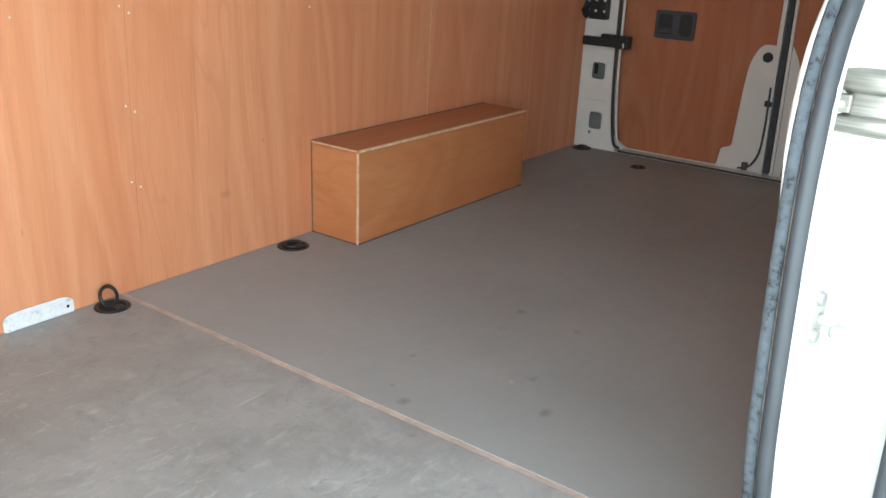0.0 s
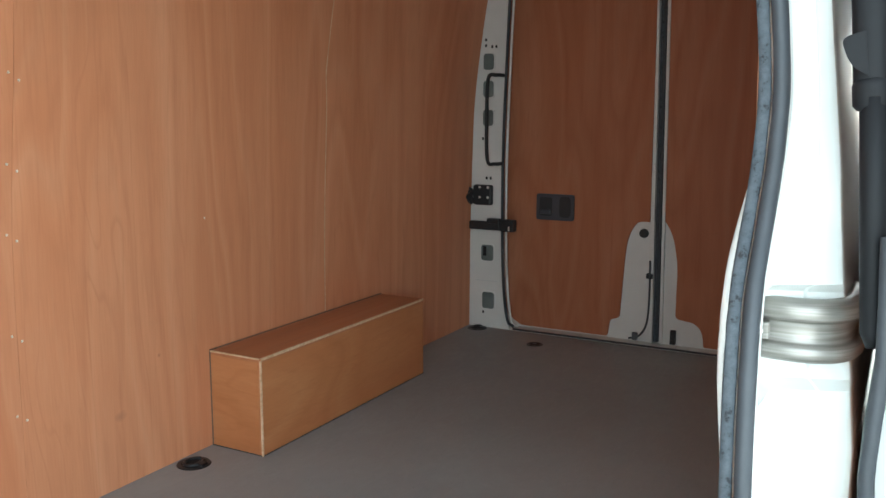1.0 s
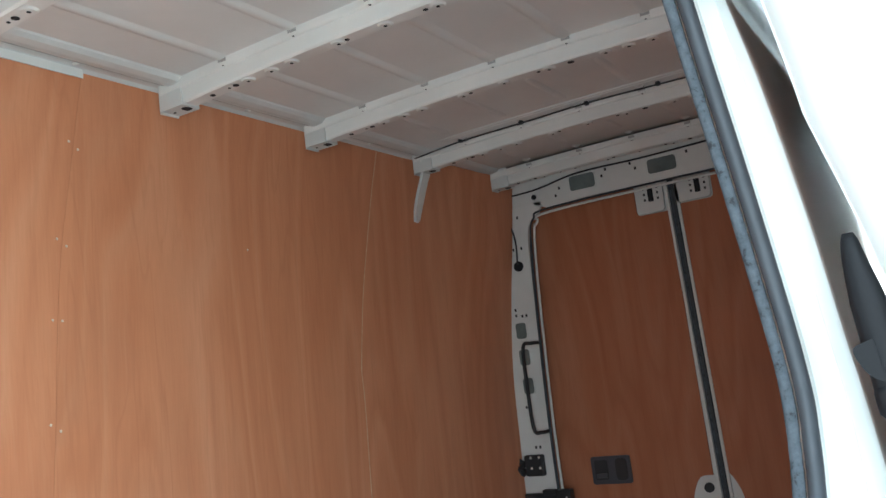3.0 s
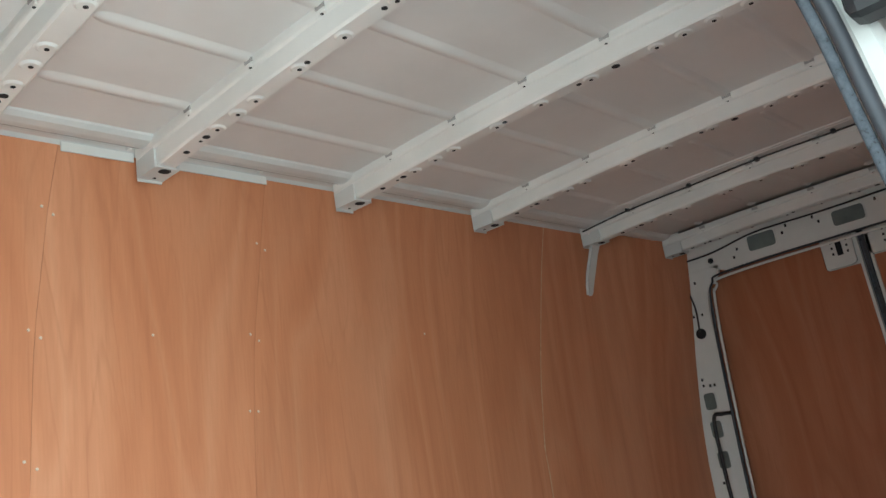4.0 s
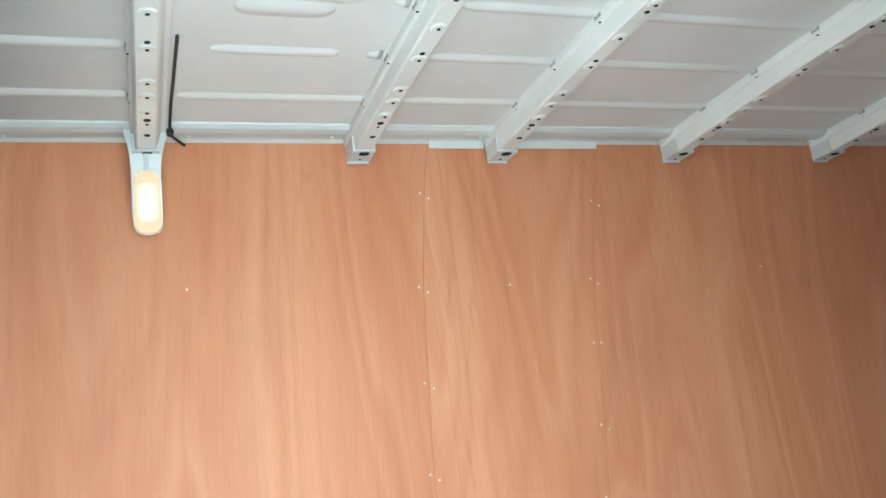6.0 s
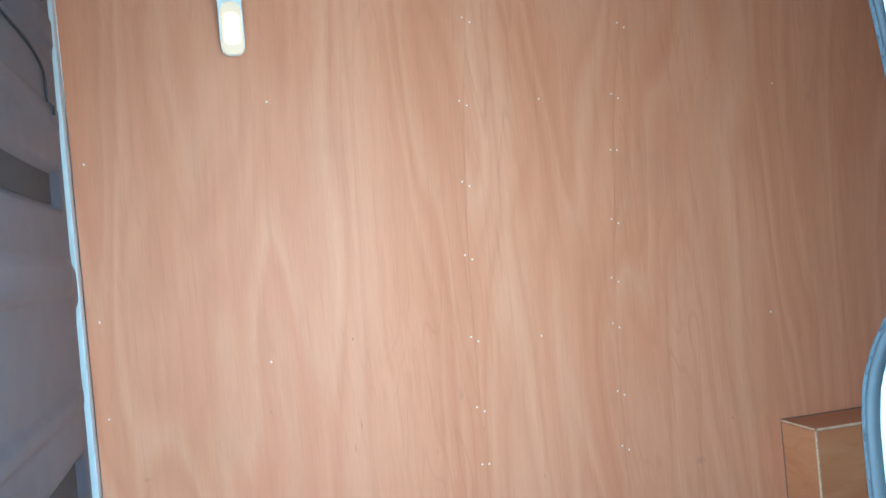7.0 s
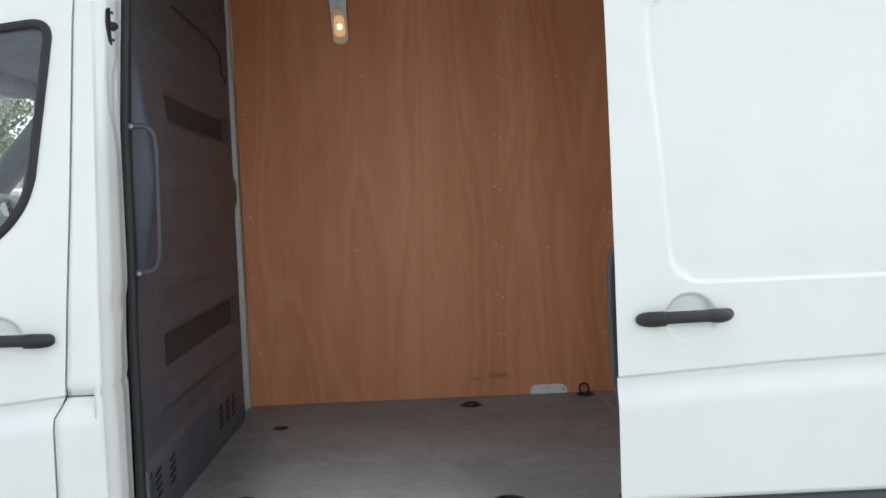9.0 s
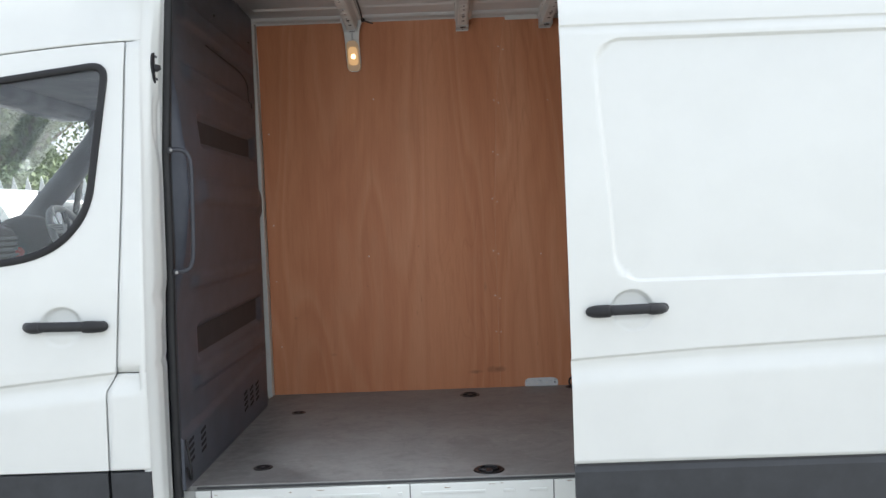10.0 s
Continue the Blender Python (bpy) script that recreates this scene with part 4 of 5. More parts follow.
lead = part("lamp_cable", tube(curve_points([(LX + 0.062, 1.16, roof_z(1.16) - 0.004), (LX + 0.060, 1.336, roof_z(1.336) - 0.004), (LX + 0.058, 1.481, 1.892), (LX + 0.058, 1.60, 1.872), (LX + 0.068, 1.644, 1.874), (LX + 0.098, 1.707, 1.876)], 6), 0.0038, 8), CABLE, smooth=True)
tagged(lead, "black lamp cable clipped along the rib", "cable")
tagged(part("cable_clip", block((LX + 0.049, 1.598, 1.864), (LX + 0.067, 1.618, 1.881), 0.004), BLACK), "black plastic clip holding the lamp cable", "cable clip")

# bracket under a rear rib
arm = thing("wall_bracket", "white pressed steel bracket below a roof rib", "bracket")
bm = slab(outline([(-0.035, 1.87), (0.05, 1.87), (0.035, 1.80), (0.022, 1.65), (0.0, 1.632), (-0.02, 1.65), (-0.012, 1.80)], 0.012, 3), lambda u, w, d: (RIBS[5] + u, wall_y(3.28, w) - 0.004 - 0.05 * smooth(1.65, 1.87, w) - d, w), 0.006)
part("plate", bm, PRIMER, arm)
part("flange", sheet([0.0, 1.0], steps(1.64, 1.86, 6), lambda u, w, d: (RIBS[5] - 0.018 + 0.006 * u, wall_y(3.28, w) - 0.002 - (0.012 + 0.05 * smooth(1.65, 1.87, w)) * 1.0 + d, w), 0.012), GREYWHITE, arm)

# cable along the rear roof
rear_cable = part("roof_cable", tube(curve_points([(3.222, 1.66, 1.872), (3.213, 1.45, 1.886), (3.217, 1.2, 1.892), (3.212, 0.95, 1.896), (3.217, 0.7, 1.893), (3.213, 0.4, 1.884)], 6), 0.0028, 6), CABLE, smooth=True)
tagged(rear_cable, "black cable clipped along the roof beside a rib", "cable")
bm = tube(curve_points([(REAR - 0.008, 1.66, 1.80), (REAR - 0.01, 1.5, 1.806), (REAR - 0.01, 1.3, 1.836), (REAR - 0.01, 1.0, 1.835), (REAR - 0.01, 0.6, 1.845)], 6), 0.0038, 6)
tube(curve_points([(REAR - 0.008, 1.655, 1.80), (REAR - 0.01, 1.665, 1.72), (REAR - 0.012, 1.64, 1.60), (REAR - 0.01, 1.645, 1.49)], 6), 0.004, 6, bm)
tagged(part("frame_cable", bm, CABLE, smooth=True), "thin black cable looped over the rear frame", "cable")
for y in (1.45, 1.2, 0.95, 0.7):
    tagged(part("cable_clip", block((3.206, y - 0.007, roof_z(y) - 0.014), (3.224, y + 0.007, roof_z(y) - 0.001), 0.003), BLACK), "black plastic cable clip on the roof", "cable clip", "clips along the roof cable")

# ---- things on the floor ----
def lashing_ring(x, y, r=0.05, up=False):
    t = thing("lashing_ring", "black lashing ring standing up in its floor cup" if up else "black lashing ring folded flat in its floor cup", "lashing ring", "lashing rings in the floor", at=(x, y, 0))
    part("cup", disc((0, 0, -0.0005), (0, 0, 1), r, 0.003, sides=24, top=0.94), STEELRING, t)
    part("cup_floor", disc((0, 0, 0.0024), (0, 0, 1), r * 0.72, 0.0006, sides=20), VOID, t)
    loop = []
    for k in range(17):
        q = math.pi * 2 * k / 16
        if up:
            loop.append((r * 0.5 * math.cos(q), 0.012 + 0.01 * math.sin(q), 0.024 + r * 0.5 * math.sin(q)))
        else:
            loop.append((r * 0.6 * math.cos(q), r * 0.5 * math.sin(q), 0.006))
    part("ring", tube(loop, 0.0045, 8), STEELRING, t, smooth=True)
    part("keeper", block((-0.012, -r * 0.9, 0.002), (0.012, -r * 0.3, 0.010), 0.003), STEELRING, t)
    return t


lashing_ring(1.553, 1.713, 0.044, True)
lashing_ring(2.149, 1.707, 0.048)
lashing_ring(1.019, 1.60, 0.05)
lashing_ring(1.056, 0.329, 0.055)
lashing_ring(3.93, 1.70, 0.045)


def floor_socket(x, y, r):
    t = thing("floor_fixing", "small dark round fixing in the load floor", "floor fixing", "small fixings in the floor", at=(x, y, 0))
    part("rim", disc((0, 0, -0.0005), (0, 0, 1), r, 0.0028, sides=20, top=0.92), STEELRING, t)
    part("well", disc((0, 0, 0.0021), (0, 0, 1), r * 0.7, 0.0005, sides=16), VOID, t)
    part("screw", disc((0, 0, 0.0024), (0, 0, 1), r * 0.22, 0.002, sides=8), GREYROD, t)


for x, y, r in ((0.211, 1.332, 0.034), (0.236, 0.446, 0.036), (3.79, 1.36, 0.035)):
    floor_socket(x, y, r)

plate = thing("zinc_plate", "bare zinc plate with rounded ends at the wall foot", "metal plate")
bm = slab(outline([(1.308, 0.002), (1.478, 0.002), (1.478, 0.045), (1.308, 0.045)], [0.006, 0.006, 0.04, 0.04], 6), lambda u, w, d: (u, 1.7555 - d, w), 0.003)
part("sheet", bm, ZINC, plate)
for x, z in ((1.325, 0.012), (1.37, 0.014), (1.42, 0.018), (1.462, 0.02)):
    part("rivet", disc((x, 1.7525, z), (0, -1, 0), 0.004, 0.002, sides=8), STEELRING if x > 1.45 else STEEL, plate)
for x in steps(1.332, 1.456, 5):
    part("ridge", block((x - 0.009, 1.7512, 0.012), (x + 0.009, 1.7530, 0.036), 0.0006), ZINC, plate)


# ---- side door opening: front pillar, sill, rear pillar ----
# edge of the opening at its rear, as (height, along, across)
JAMB = [(-0.02, 1.50, 0.165), (0.08, 1.46, 0.15), (0.2, 1.40, 0.138), (0.3, 1.352, 0.135), (0.4, 1.335, 0.138), (0.6, 1.33, 0.144), (0.72, 1.335, 0.146), (0.79, 1.36, 0.148), (0.86, 1.405, 0.147), (0.93, 1.435, 0.145), (1.02, 1.45, 0.147), (1.2, 1.447, 0.166), (1.35, 1.44, 0.184), (1.5, 1.425, 0.202), (1.6, 1.39, 0.225), (1.68, 1.30, 0.26), (1.71, 1.15, 0.285)]
jamb_line = curve_points([(x + 0.014, y, z) for z, x, y in JAMB], 12)
pillar = thing("door_pillar", "white painted door pillar with rubber seal and striker", "door pillar", kind="structure")


CORNER = [(0.0, 0.03), (0.33, 0.034), (0.414, 0.036), (0.48, 0.050), (0.497, 0.055), (0.513, 0.047), (0.6, 0.047), (0.70, 0.057), (0.76, 0.066), (0.9, 0.079), (1.05, 0.098), (1.16, 0.110), (1.25, 0.122), (1.35, 0.137), (1.45, 0.156), (1.7, 0.22)]


def pillar_place(i, k, d):
    """The jamb from behind its seal, past the rail pocket, to the body corner and along the outer skin."""
    p = jamb_line[int(i)]
    cx, cy = max(1.475, p.x + 0.045), between(p.z, CORNER)
    face = cx - 0.04
    q = smooth(0.668, 0.680, p.z) * (1 - smooth(0.776, 0.784, p.z))
    dx, dy = max(face + 0.004, p.x + 0.034) + 0.012 * q, p.y - 0.019 + 0.03 * q
    kx, ky = cx - 0.004 + 0.012 * q, cy + 0.006
    line = ((p.x + 0.05, p.y + 0.012), (p.x + 0.014, p.y + 0.008), (p.x + 0.004, p.y), (p.x + 0.014, p.y - 0.007), (p.x + 0.02, p.y - 0.010),
            (p.x + 0.026, p.y - 0.011), (p.x + 0.03, p.y - 0.0115 + 0.026 * q), (max(face - 0.004, p.x + 0.031), p.y - 0.0135 + 0.03 * q), (dx, dy),
            (dx + (kx - dx) * 0.60, dy + (ky - dy) * 0.60), (dx + (kx - dx) * 0.61 - 0.0018 - 0.0035 * (1 - smooth(0.58, 0.66, p.z)), dy + (ky - dy) * 0.64), (kx - 0.0012, ky), (kx + 0.003, cy + 0.001), (cx + 0.004 + 0.012 * q, cy - 0.0004),
            (cx + 0.012 + 0.008 * q, cy - 0.0008), (cx + 0.06, cy - 0.001), (cx + 0.2, cy - 0.002), (1.95, cy - 0.003), (2.6, cy - 0.004), (4.24, cy - 0.004))
    x, y = line[int(k)]
    return (x + d * 0.3, y + d, p.z)


bm = sheet(range(len(jamb_line)), range(20), pillar_place, 0.004)
jamb = part("jamb", bm, WHITE, pillar, smooth=True)
jamb.data.set_sharp_from_angle(angle=radians(28))
part("seal_bulb", tube([(p.x - 0.004, p.y - 0.004, p.z) for p in jamb_line], 0.0112, 10, None, (Vector((0, 1, 0)), 0.8)), RUBBER, pillar, "dark grey rubber bulb seal", smooth=True)
part("seal_lip", tube([(p.x - 0.003, p.y + 0.0130, p.z) for p in jamb_line], 0.0070, 8, None, (Vector((1, 0, 0)), 0.5)), FLOCK, pillar, "worn blue-grey flocked seal lip", smooth=True)
trim_line = [p for p in jamb_line if p.z < 1.02]
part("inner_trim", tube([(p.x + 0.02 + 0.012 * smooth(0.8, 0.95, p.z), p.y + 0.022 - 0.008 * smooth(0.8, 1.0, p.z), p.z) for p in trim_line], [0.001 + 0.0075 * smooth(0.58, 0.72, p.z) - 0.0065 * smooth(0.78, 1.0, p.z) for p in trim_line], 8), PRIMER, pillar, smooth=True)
# rail pocket and rollers
RAIL = curve_points([(1.462, 0.160, 0), (1.455, 0.148, 0), (1.451, 0.130, 0), (1.450, 0.108, 0), (1.454, 0.088, 0), (1.466, 0.071, 0), (1.492, 0.058, 0), (1.54, 0.054, 0), (1.6, 0.054, 0)], 8)
BAND = ((-0.030, -0.006), (-0.028, 0.005), (-0.024, 0.009), (-0.015, 0.010), (-0.011, 0.008), (-0.009, 0.001), (-0.007, -0.001), (0.013, -0.001), (0.016, 0.001), (0.018, 0.008), (0.022, 0.010), (0.032, 0.009), (0.037, 0.005), (0.040, -0.006))


def rail_at(i, k, d):
    p = RAIL[int(i)]
    q = RAIL[min(int(i) + 1, len(RAIL) - 1)] - RAIL[max(int(i) - 1, 0)]
    n = Vector((q.y, -q.x, 0)).normalized()
    dz, out = BAND[int(k)]
    c = p + n * (out - d)
    return (c.x, c.y, 0.728 + dz)


part("rail_band", sheet(range(len(RAIL)), range(len(BAND)), rail_at, 0.004), RAILMETAL, pillar, "worn bright metal door rail", smooth=True)
part("rail_stop", block((1.442, 0.137, 0.722), (1.454, 0.154, 0.741), 0.002), RAILMETAL, pillar)
part("rail_stud", disc((1.4425, 0.146, 0.731), (-1, -0.1, 0), 0.004, 0.003, sides=12, top=0.6), STEEL, pillar)
STRIKER = material("yellow_plated_steel", (0.50, 0.50, 0.45), 0.5, 0.1)
striker = part("striker_plate", slab(outline([(-0.026, -0.035), (0.02, -0.045), (0.03, 0.0), (0.02, 0.04), (-0.026, 0.035)], 0.01, 3), lambda u, w, d: (1.414 + u - 0.15 * d, 0.1295 - 0.08 * u - d, 0.505 + w), 0.007), STRIKER, pillar, "yellowish plated striker plate")
for w in (-0.022, 0.022):
    part("screw", disc((1.412, 0.1225, 0.505 + w), (-0.15, -1, 0), 0.009, 0.005, sides=12, top=0.8), BOLT, striker)
part("pin", tube(curve_points([(1.424, 0.124, 0.50), (1.409, 0.098, 0.502), (1.389, 0.09, 0.505), (1.379, 0.10, 0.506)], 4), 0.0065, 8), STRIKER, striker, smooth=True)

# front pillar jamb
front_post = thing("front_pillar", "white painted front door jamb with stamped recesses", "door pillar", kind="structure")


SEALX = [(-0.1, 0.002), (0.1, 0.003), (0.55, 0.006), (0.75, 0.013), (1.14, 0.016), (1.34, 0.028), (1.65, 0.049), (1.9, 0.06)]


def front_place(k, z, d):
    t = k / 24.0
    x0, y0 = -0.014, skin_y(z) + 0.002
    x1, y1 = between(z, SEALX) - 0.006, 0.183
    bulge = 0.016 * smooth(0.0, 0.28, t) * (1 - smooth(0.5, 1.0, t))
    h, z = z, z - 0.014
    # stamped channel that swings to the seal, a ledge, and a second channel below it
    swing = between(z, [(1.12, 0.20), (1.19, 0.0)])
    groove = 0.007 * smooth(0.30 + swing, 0.40 + swing, t) * (1 - smooth(0.70 + swing, 0.80 + swing, t)) * smooth(1.06, 1.16, z) * (1 - smooth(1.27, 1.30, z))
    edge = between(z, [(0.57, 0.56), (0.64, 0.92)])
    groove += 0.006 * smooth(edge - 0.05, edge + 0.05, t) * (1 - smooth(0.62, 0.65, z))
    groove += 0.006 * smooth(0.15, 0.3, t) * (smooth(0.64, 0.648, z) * (1 - smooth(0.655, 0.70, z)) + smooth(0.425, 0.432, z) * (1 - smooth(0.438, 0.47, z)))
    return (x0 + (x1 - x0) * t - groove + bulge - d, y0 + (y1 - y0) * t, h)


bm = sheet(range(25), steps(-0.3, 1.9, 110), front_place, 0.02)
part("jamb", bm, WHITE, front_post, smooth=True)
part("seal_bulb", tube([(between(z, SEALX) + 0.003, 0.192, z) for z in steps(-0.1, 1.85, 40)], 0.0145, 10), BLACK, front_post, "black rubber door seal", smooth=True)
part("seal_clip", tube([(between(z, SEALX) + 0.014, 0.205, z) for z in steps(-0.02, 1.85, 40)], 0.0035, 6), RUBBER, front_post, smooth=True)
guide = part("buffer", slab(outline([(-0.018, -0.05), (0.01, -0.052), (0.034, -0.012), (0.030, 0.012), (0.016, 0.052), (-0.022, 0.046), (-0.028, 0.0)], 0.012, 3), lambda u, w, d: (0.004 + d * 0.9 + 0.1 * u, 0.135 + u - 0.3 * d, 1.405 + w), 0.018), BLACK, front_post, "black plastic door buffer")
part("cone", disc((0.02, 0.13, 1.405), (1, -0.3, 0), 0.014, 0.014, sides=12, top=0.6), HANDLE, guide)
for dz in (-0.036, 0.036):
    part("screw", disc((0.02, 0.13, 1.405 + dz), (1, -0.3, 0), 0.005, 0.003, sides=8), GREYROD, guide)

# sill step under the floor edge
sill = thing("door_sill", "white pressed steel step below the load floor", "door sill", kind="structure")
part("riser", block((0.045, SILL - 0.012, -0.24), (1.5, SILL - 0.002, -0.016), 0.004), WHITE, sill)
part("tread", block((0.03, 0.03, -0.26), (1.5, SILL - 0.008, -0.235), 0.006), CLAD, sill)
part("outer_panel", block((0.0, 0.005, -0.42), (1.5, 0.03, -0.22), 0.008), WHITE, sill)
for x0, x1 in ((0.12, 0.35), (0.44, 0.68), (0.74, 0.755), (0.82, 1.04), (1.10, 1.14), (1.19, 1.25)):
    part("pressed_bead", block((x0, SILL - 0.015, -0.052), (x1, SILL - 0.010, -0.042), 0.002), WHITE, sill)
for x in (0.1, 0.78, 1.27):
    part("joint", block((x, SILL - 0.0135, -0.1), (x + 0.003, SILL - 0.0115, -0.016)), SEALANT, sill)
part("sealant_edge", block((0.05, SILL - 0.004, -0.012), (1.42, SILL + 0.002, -0.005), 0.001), SEALANT, sill)

DIRT = material("brown_dirt", (0.34, 0.28, 0.22), 0.9)
chip_rnd = random.Random(5)
for _ in range(9):
    x = chip_rnd.uniform(0.1, 1.4)
    w, h = chip_rnd.uniform(0.004, 0.016), chip_rnd.uniform(0.001, 0.002)
    z = -0.021 - chip_rnd.random() ** 2 * 0.012
    part("dirt_fleck", slab([(x - w, z), (x - w * 0.3, z - h), (x + w * 0.4, z - h * 0.6), (x + w, z + h * 0.2), (x, z + h)], lambda u, v2, d: (u, SILL - 0.0125 + d, v2), 0.001), DIRT, sill)

# drip gutter and upper door track along the body, above the opening
part("door_track", sheet(steps(1.3, 4.2, 12), range(6), lambda u, w, d: (u, *((0.236, 1.690), (0.196, 1.690), (0.196, 1.705), (0.214, 1.708), (0.214, 1.722), (0.165, 1.724))[int(w)]) if not d else (u, 0.24, 1.73), 0.004), GREYROD, pillar, "dark grey upper door track")
# body above the opening and behind it
upper = thing("body_upper", "white van body above the side door", "van body", kind="structure")
bm = sheet(steps(-0.9, 4.2, 20), [1.72, 1.8, 1.9, 2.0], lambda u, w, d: (u, skin_y(w) + d, w), 0.02)
part("skin", bm, WHITE, upper, smooth=True)
bm = sheet(steps(-0.9, 4.25, 10), steps(0.40, 1.6, 16), lambda u, w, d: (u, w, 2.0 + 0.05 * (1 - ((w - MID) / 0.8) ** 2) - d), 0.02)
part("roof_panel", bm, WHITE, upper, smooth=True)

# ---- sliding door, open ----
door = thing("sliding_door", "white sliding door standing open, with black pull handle", "sliding door")
DX0, DX1 = 1.299, 2.72


DOOR = [(-0.15, -0.085), (0.1, -0.095), (0.45, -0.1), (0.7, -0.095), (1.0, -0.08), (1.3, -0.062), (1.49, -0.045), (1.66, 0.005)]


def door_y(z):
    """Outer skin of the open sliding door."""
    return between(z, DOOR)


def rounded(x, z, x0, x1, z0, z1, r):
    """Distance inside a rounded rectangle (positive inside)."""
    qx, qz = abs(x - (x0 + x1) / 2) - (x1 - x0) / 2 + r, abs(z - (z0 + z1) / 2) - (z1 - z0) / 2 + r
    return r - math.hypot(max(qx, 0), max(qz, 0)) - min(max(qx, qz), 0)


SWAGE = [(-1.2, 0.37), (-0.47, 0.409), (-0.124, 0.441), (0.0, 0.446), (1.3, 0.449), (1.7, 0.471), (2.235, 0.489), (2.8, 0.508)]


def swage(x):
    return between(x, SWAGE)


def body_relief(x, z, crease=False):
    """Depth of the body-side pressings: positive goes inwards."""
    s = swage(x)
    d = 0.014 * (1 - smooth(s - 0.005, s + 0.005, z)) * smooth(s - 0.085, s - 0.02, z)
    if crease:
        d += 0.006 * (1 - smooth(1.449, 1.454, z)) * smooth(1.42, 1.446, z)
    return d


def door_place(x, z, d):
    bow = 0.035 * smooth(0.7, 1.4, z)
    p = rounded(x + bow, z, 1.435, 2.62, 0.677, 1.41, 0.085)
    press = 0.012 * smooth(-0.001, 0.009, p)
    dish = 0.018 * smooth(-0.001, 0.008, 0.064 - math.hypot(x - 1.485, (z - 0.592) * 1.02)) * (0.18 + 0.82 * smooth(0.555, 0.615, z))
    return (x, door_y(z) + press + dish + body_relief(x, z, True) + d * 0.1, z)


xs = sorted(set([round(DX0 + 0.008 * i, 4) for i in range(100)] + [DX0 + 0.001, DX0 + 0.0025] + [round(1.415 + 0.004 * i, 4) for i in range(36)] + [round(2.1 + 0.02 * i, 4) for i in range(int((DX1 - 2.1) / 0.02) + 1)]))
zs = sorted(set(round(z, 4) for z in steps(0.135, 1.66, 120) + steps(0.44, 0.515, 38) + steps(0.522, 0.662, 35) + steps(0.672, 0.69, 9) + steps(1.395, 1.46, 33)))
bm = sheet(xs, zs, lambda u, w, d: (door_place(u, w, 0)[0], door_place(u, w, 0)[1] + d, w), 0.004)
part("outer_skin", bm, WHITE, door, smooth=True)
bm = sheet([DX0 + 0.002, 1.9, DX1], [-0.12, -0.1, -0.02, 0.11, 0.128], lambda u, w, d: (u, door_y(w) - 0.006 + 0.01 * smooth(0.115, 0.128, w) + d, w), 0.02)
part("cladding", bm, CLAD, door, "dark grey plastic lower cladding")
part("drip_edge", block((DX0 + 0.004, door_y(0.13) + 0.002, 0.126), (DX1, door_y(0.13) + 0.05, 0.138), 0.002), SEALANT, door)


DEPTH = [(0.0, 0.105), (0.43, 0.118), (0.63, 0.126), (0.74, 0.114), (1.07, 0.112), (1.15, 0.125), (1.26, 0.148), (1.42, 0.160), (1.66, 0.175)]


def door_depth(z):
    """Thickness of the door with its inner frame."""
    return between(z, DEPTH)


bm = sheet(steps(DX0 + 0.08, DX1 - 0.01, 12), steps(-0.1, 1.64, 60), lambda u, w, d: (u, door_y(w) + door_depth(w) - d, w), 0.004)
part("inner_frame", bm, WHITE, door, smooth=True)
# lining in the darkened door plywood, which paints in the gap's shade
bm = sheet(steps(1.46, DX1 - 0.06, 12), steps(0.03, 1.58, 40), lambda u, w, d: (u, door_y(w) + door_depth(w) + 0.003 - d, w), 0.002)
part("inner_lining", bm, PLY_DOOR_DARK, door, "reddish plywood lining of the sliding door", smooth=True)
bm = sheet(steps(0, 1, 6), steps(-0.1, 1.655, 140), lambda u, w, d: (DX0 + 0.003 + 0.078 * u + d, door_y(w) + 0.004 + body_relief(DX0, w, True) * (1 - u) + (door_depth(w) - 0.004) * u, w), 0.004)
part("front_edge", bm, WHITE, door, smooth=True)
bm = sheet(steps(0, 1, 3), steps(-0.1, 1.655, 20), lambda u, w, d: (DX1 - 0.006 - d, door_y(w) + 0.004 + (door_depth(w) - 0.004) * u, w), 0.004)
part("rear_edge", bm, WHITE, door, smooth=True)
part("edge_seal", tube([(DX0 + 0.078, door_y(z) + door_depth(z) + 0.002, z) for z in steps(-0.1, 0.85, 16)], 0.008, 8), RUBBER, door, "black rubber edge seal", smooth=True)


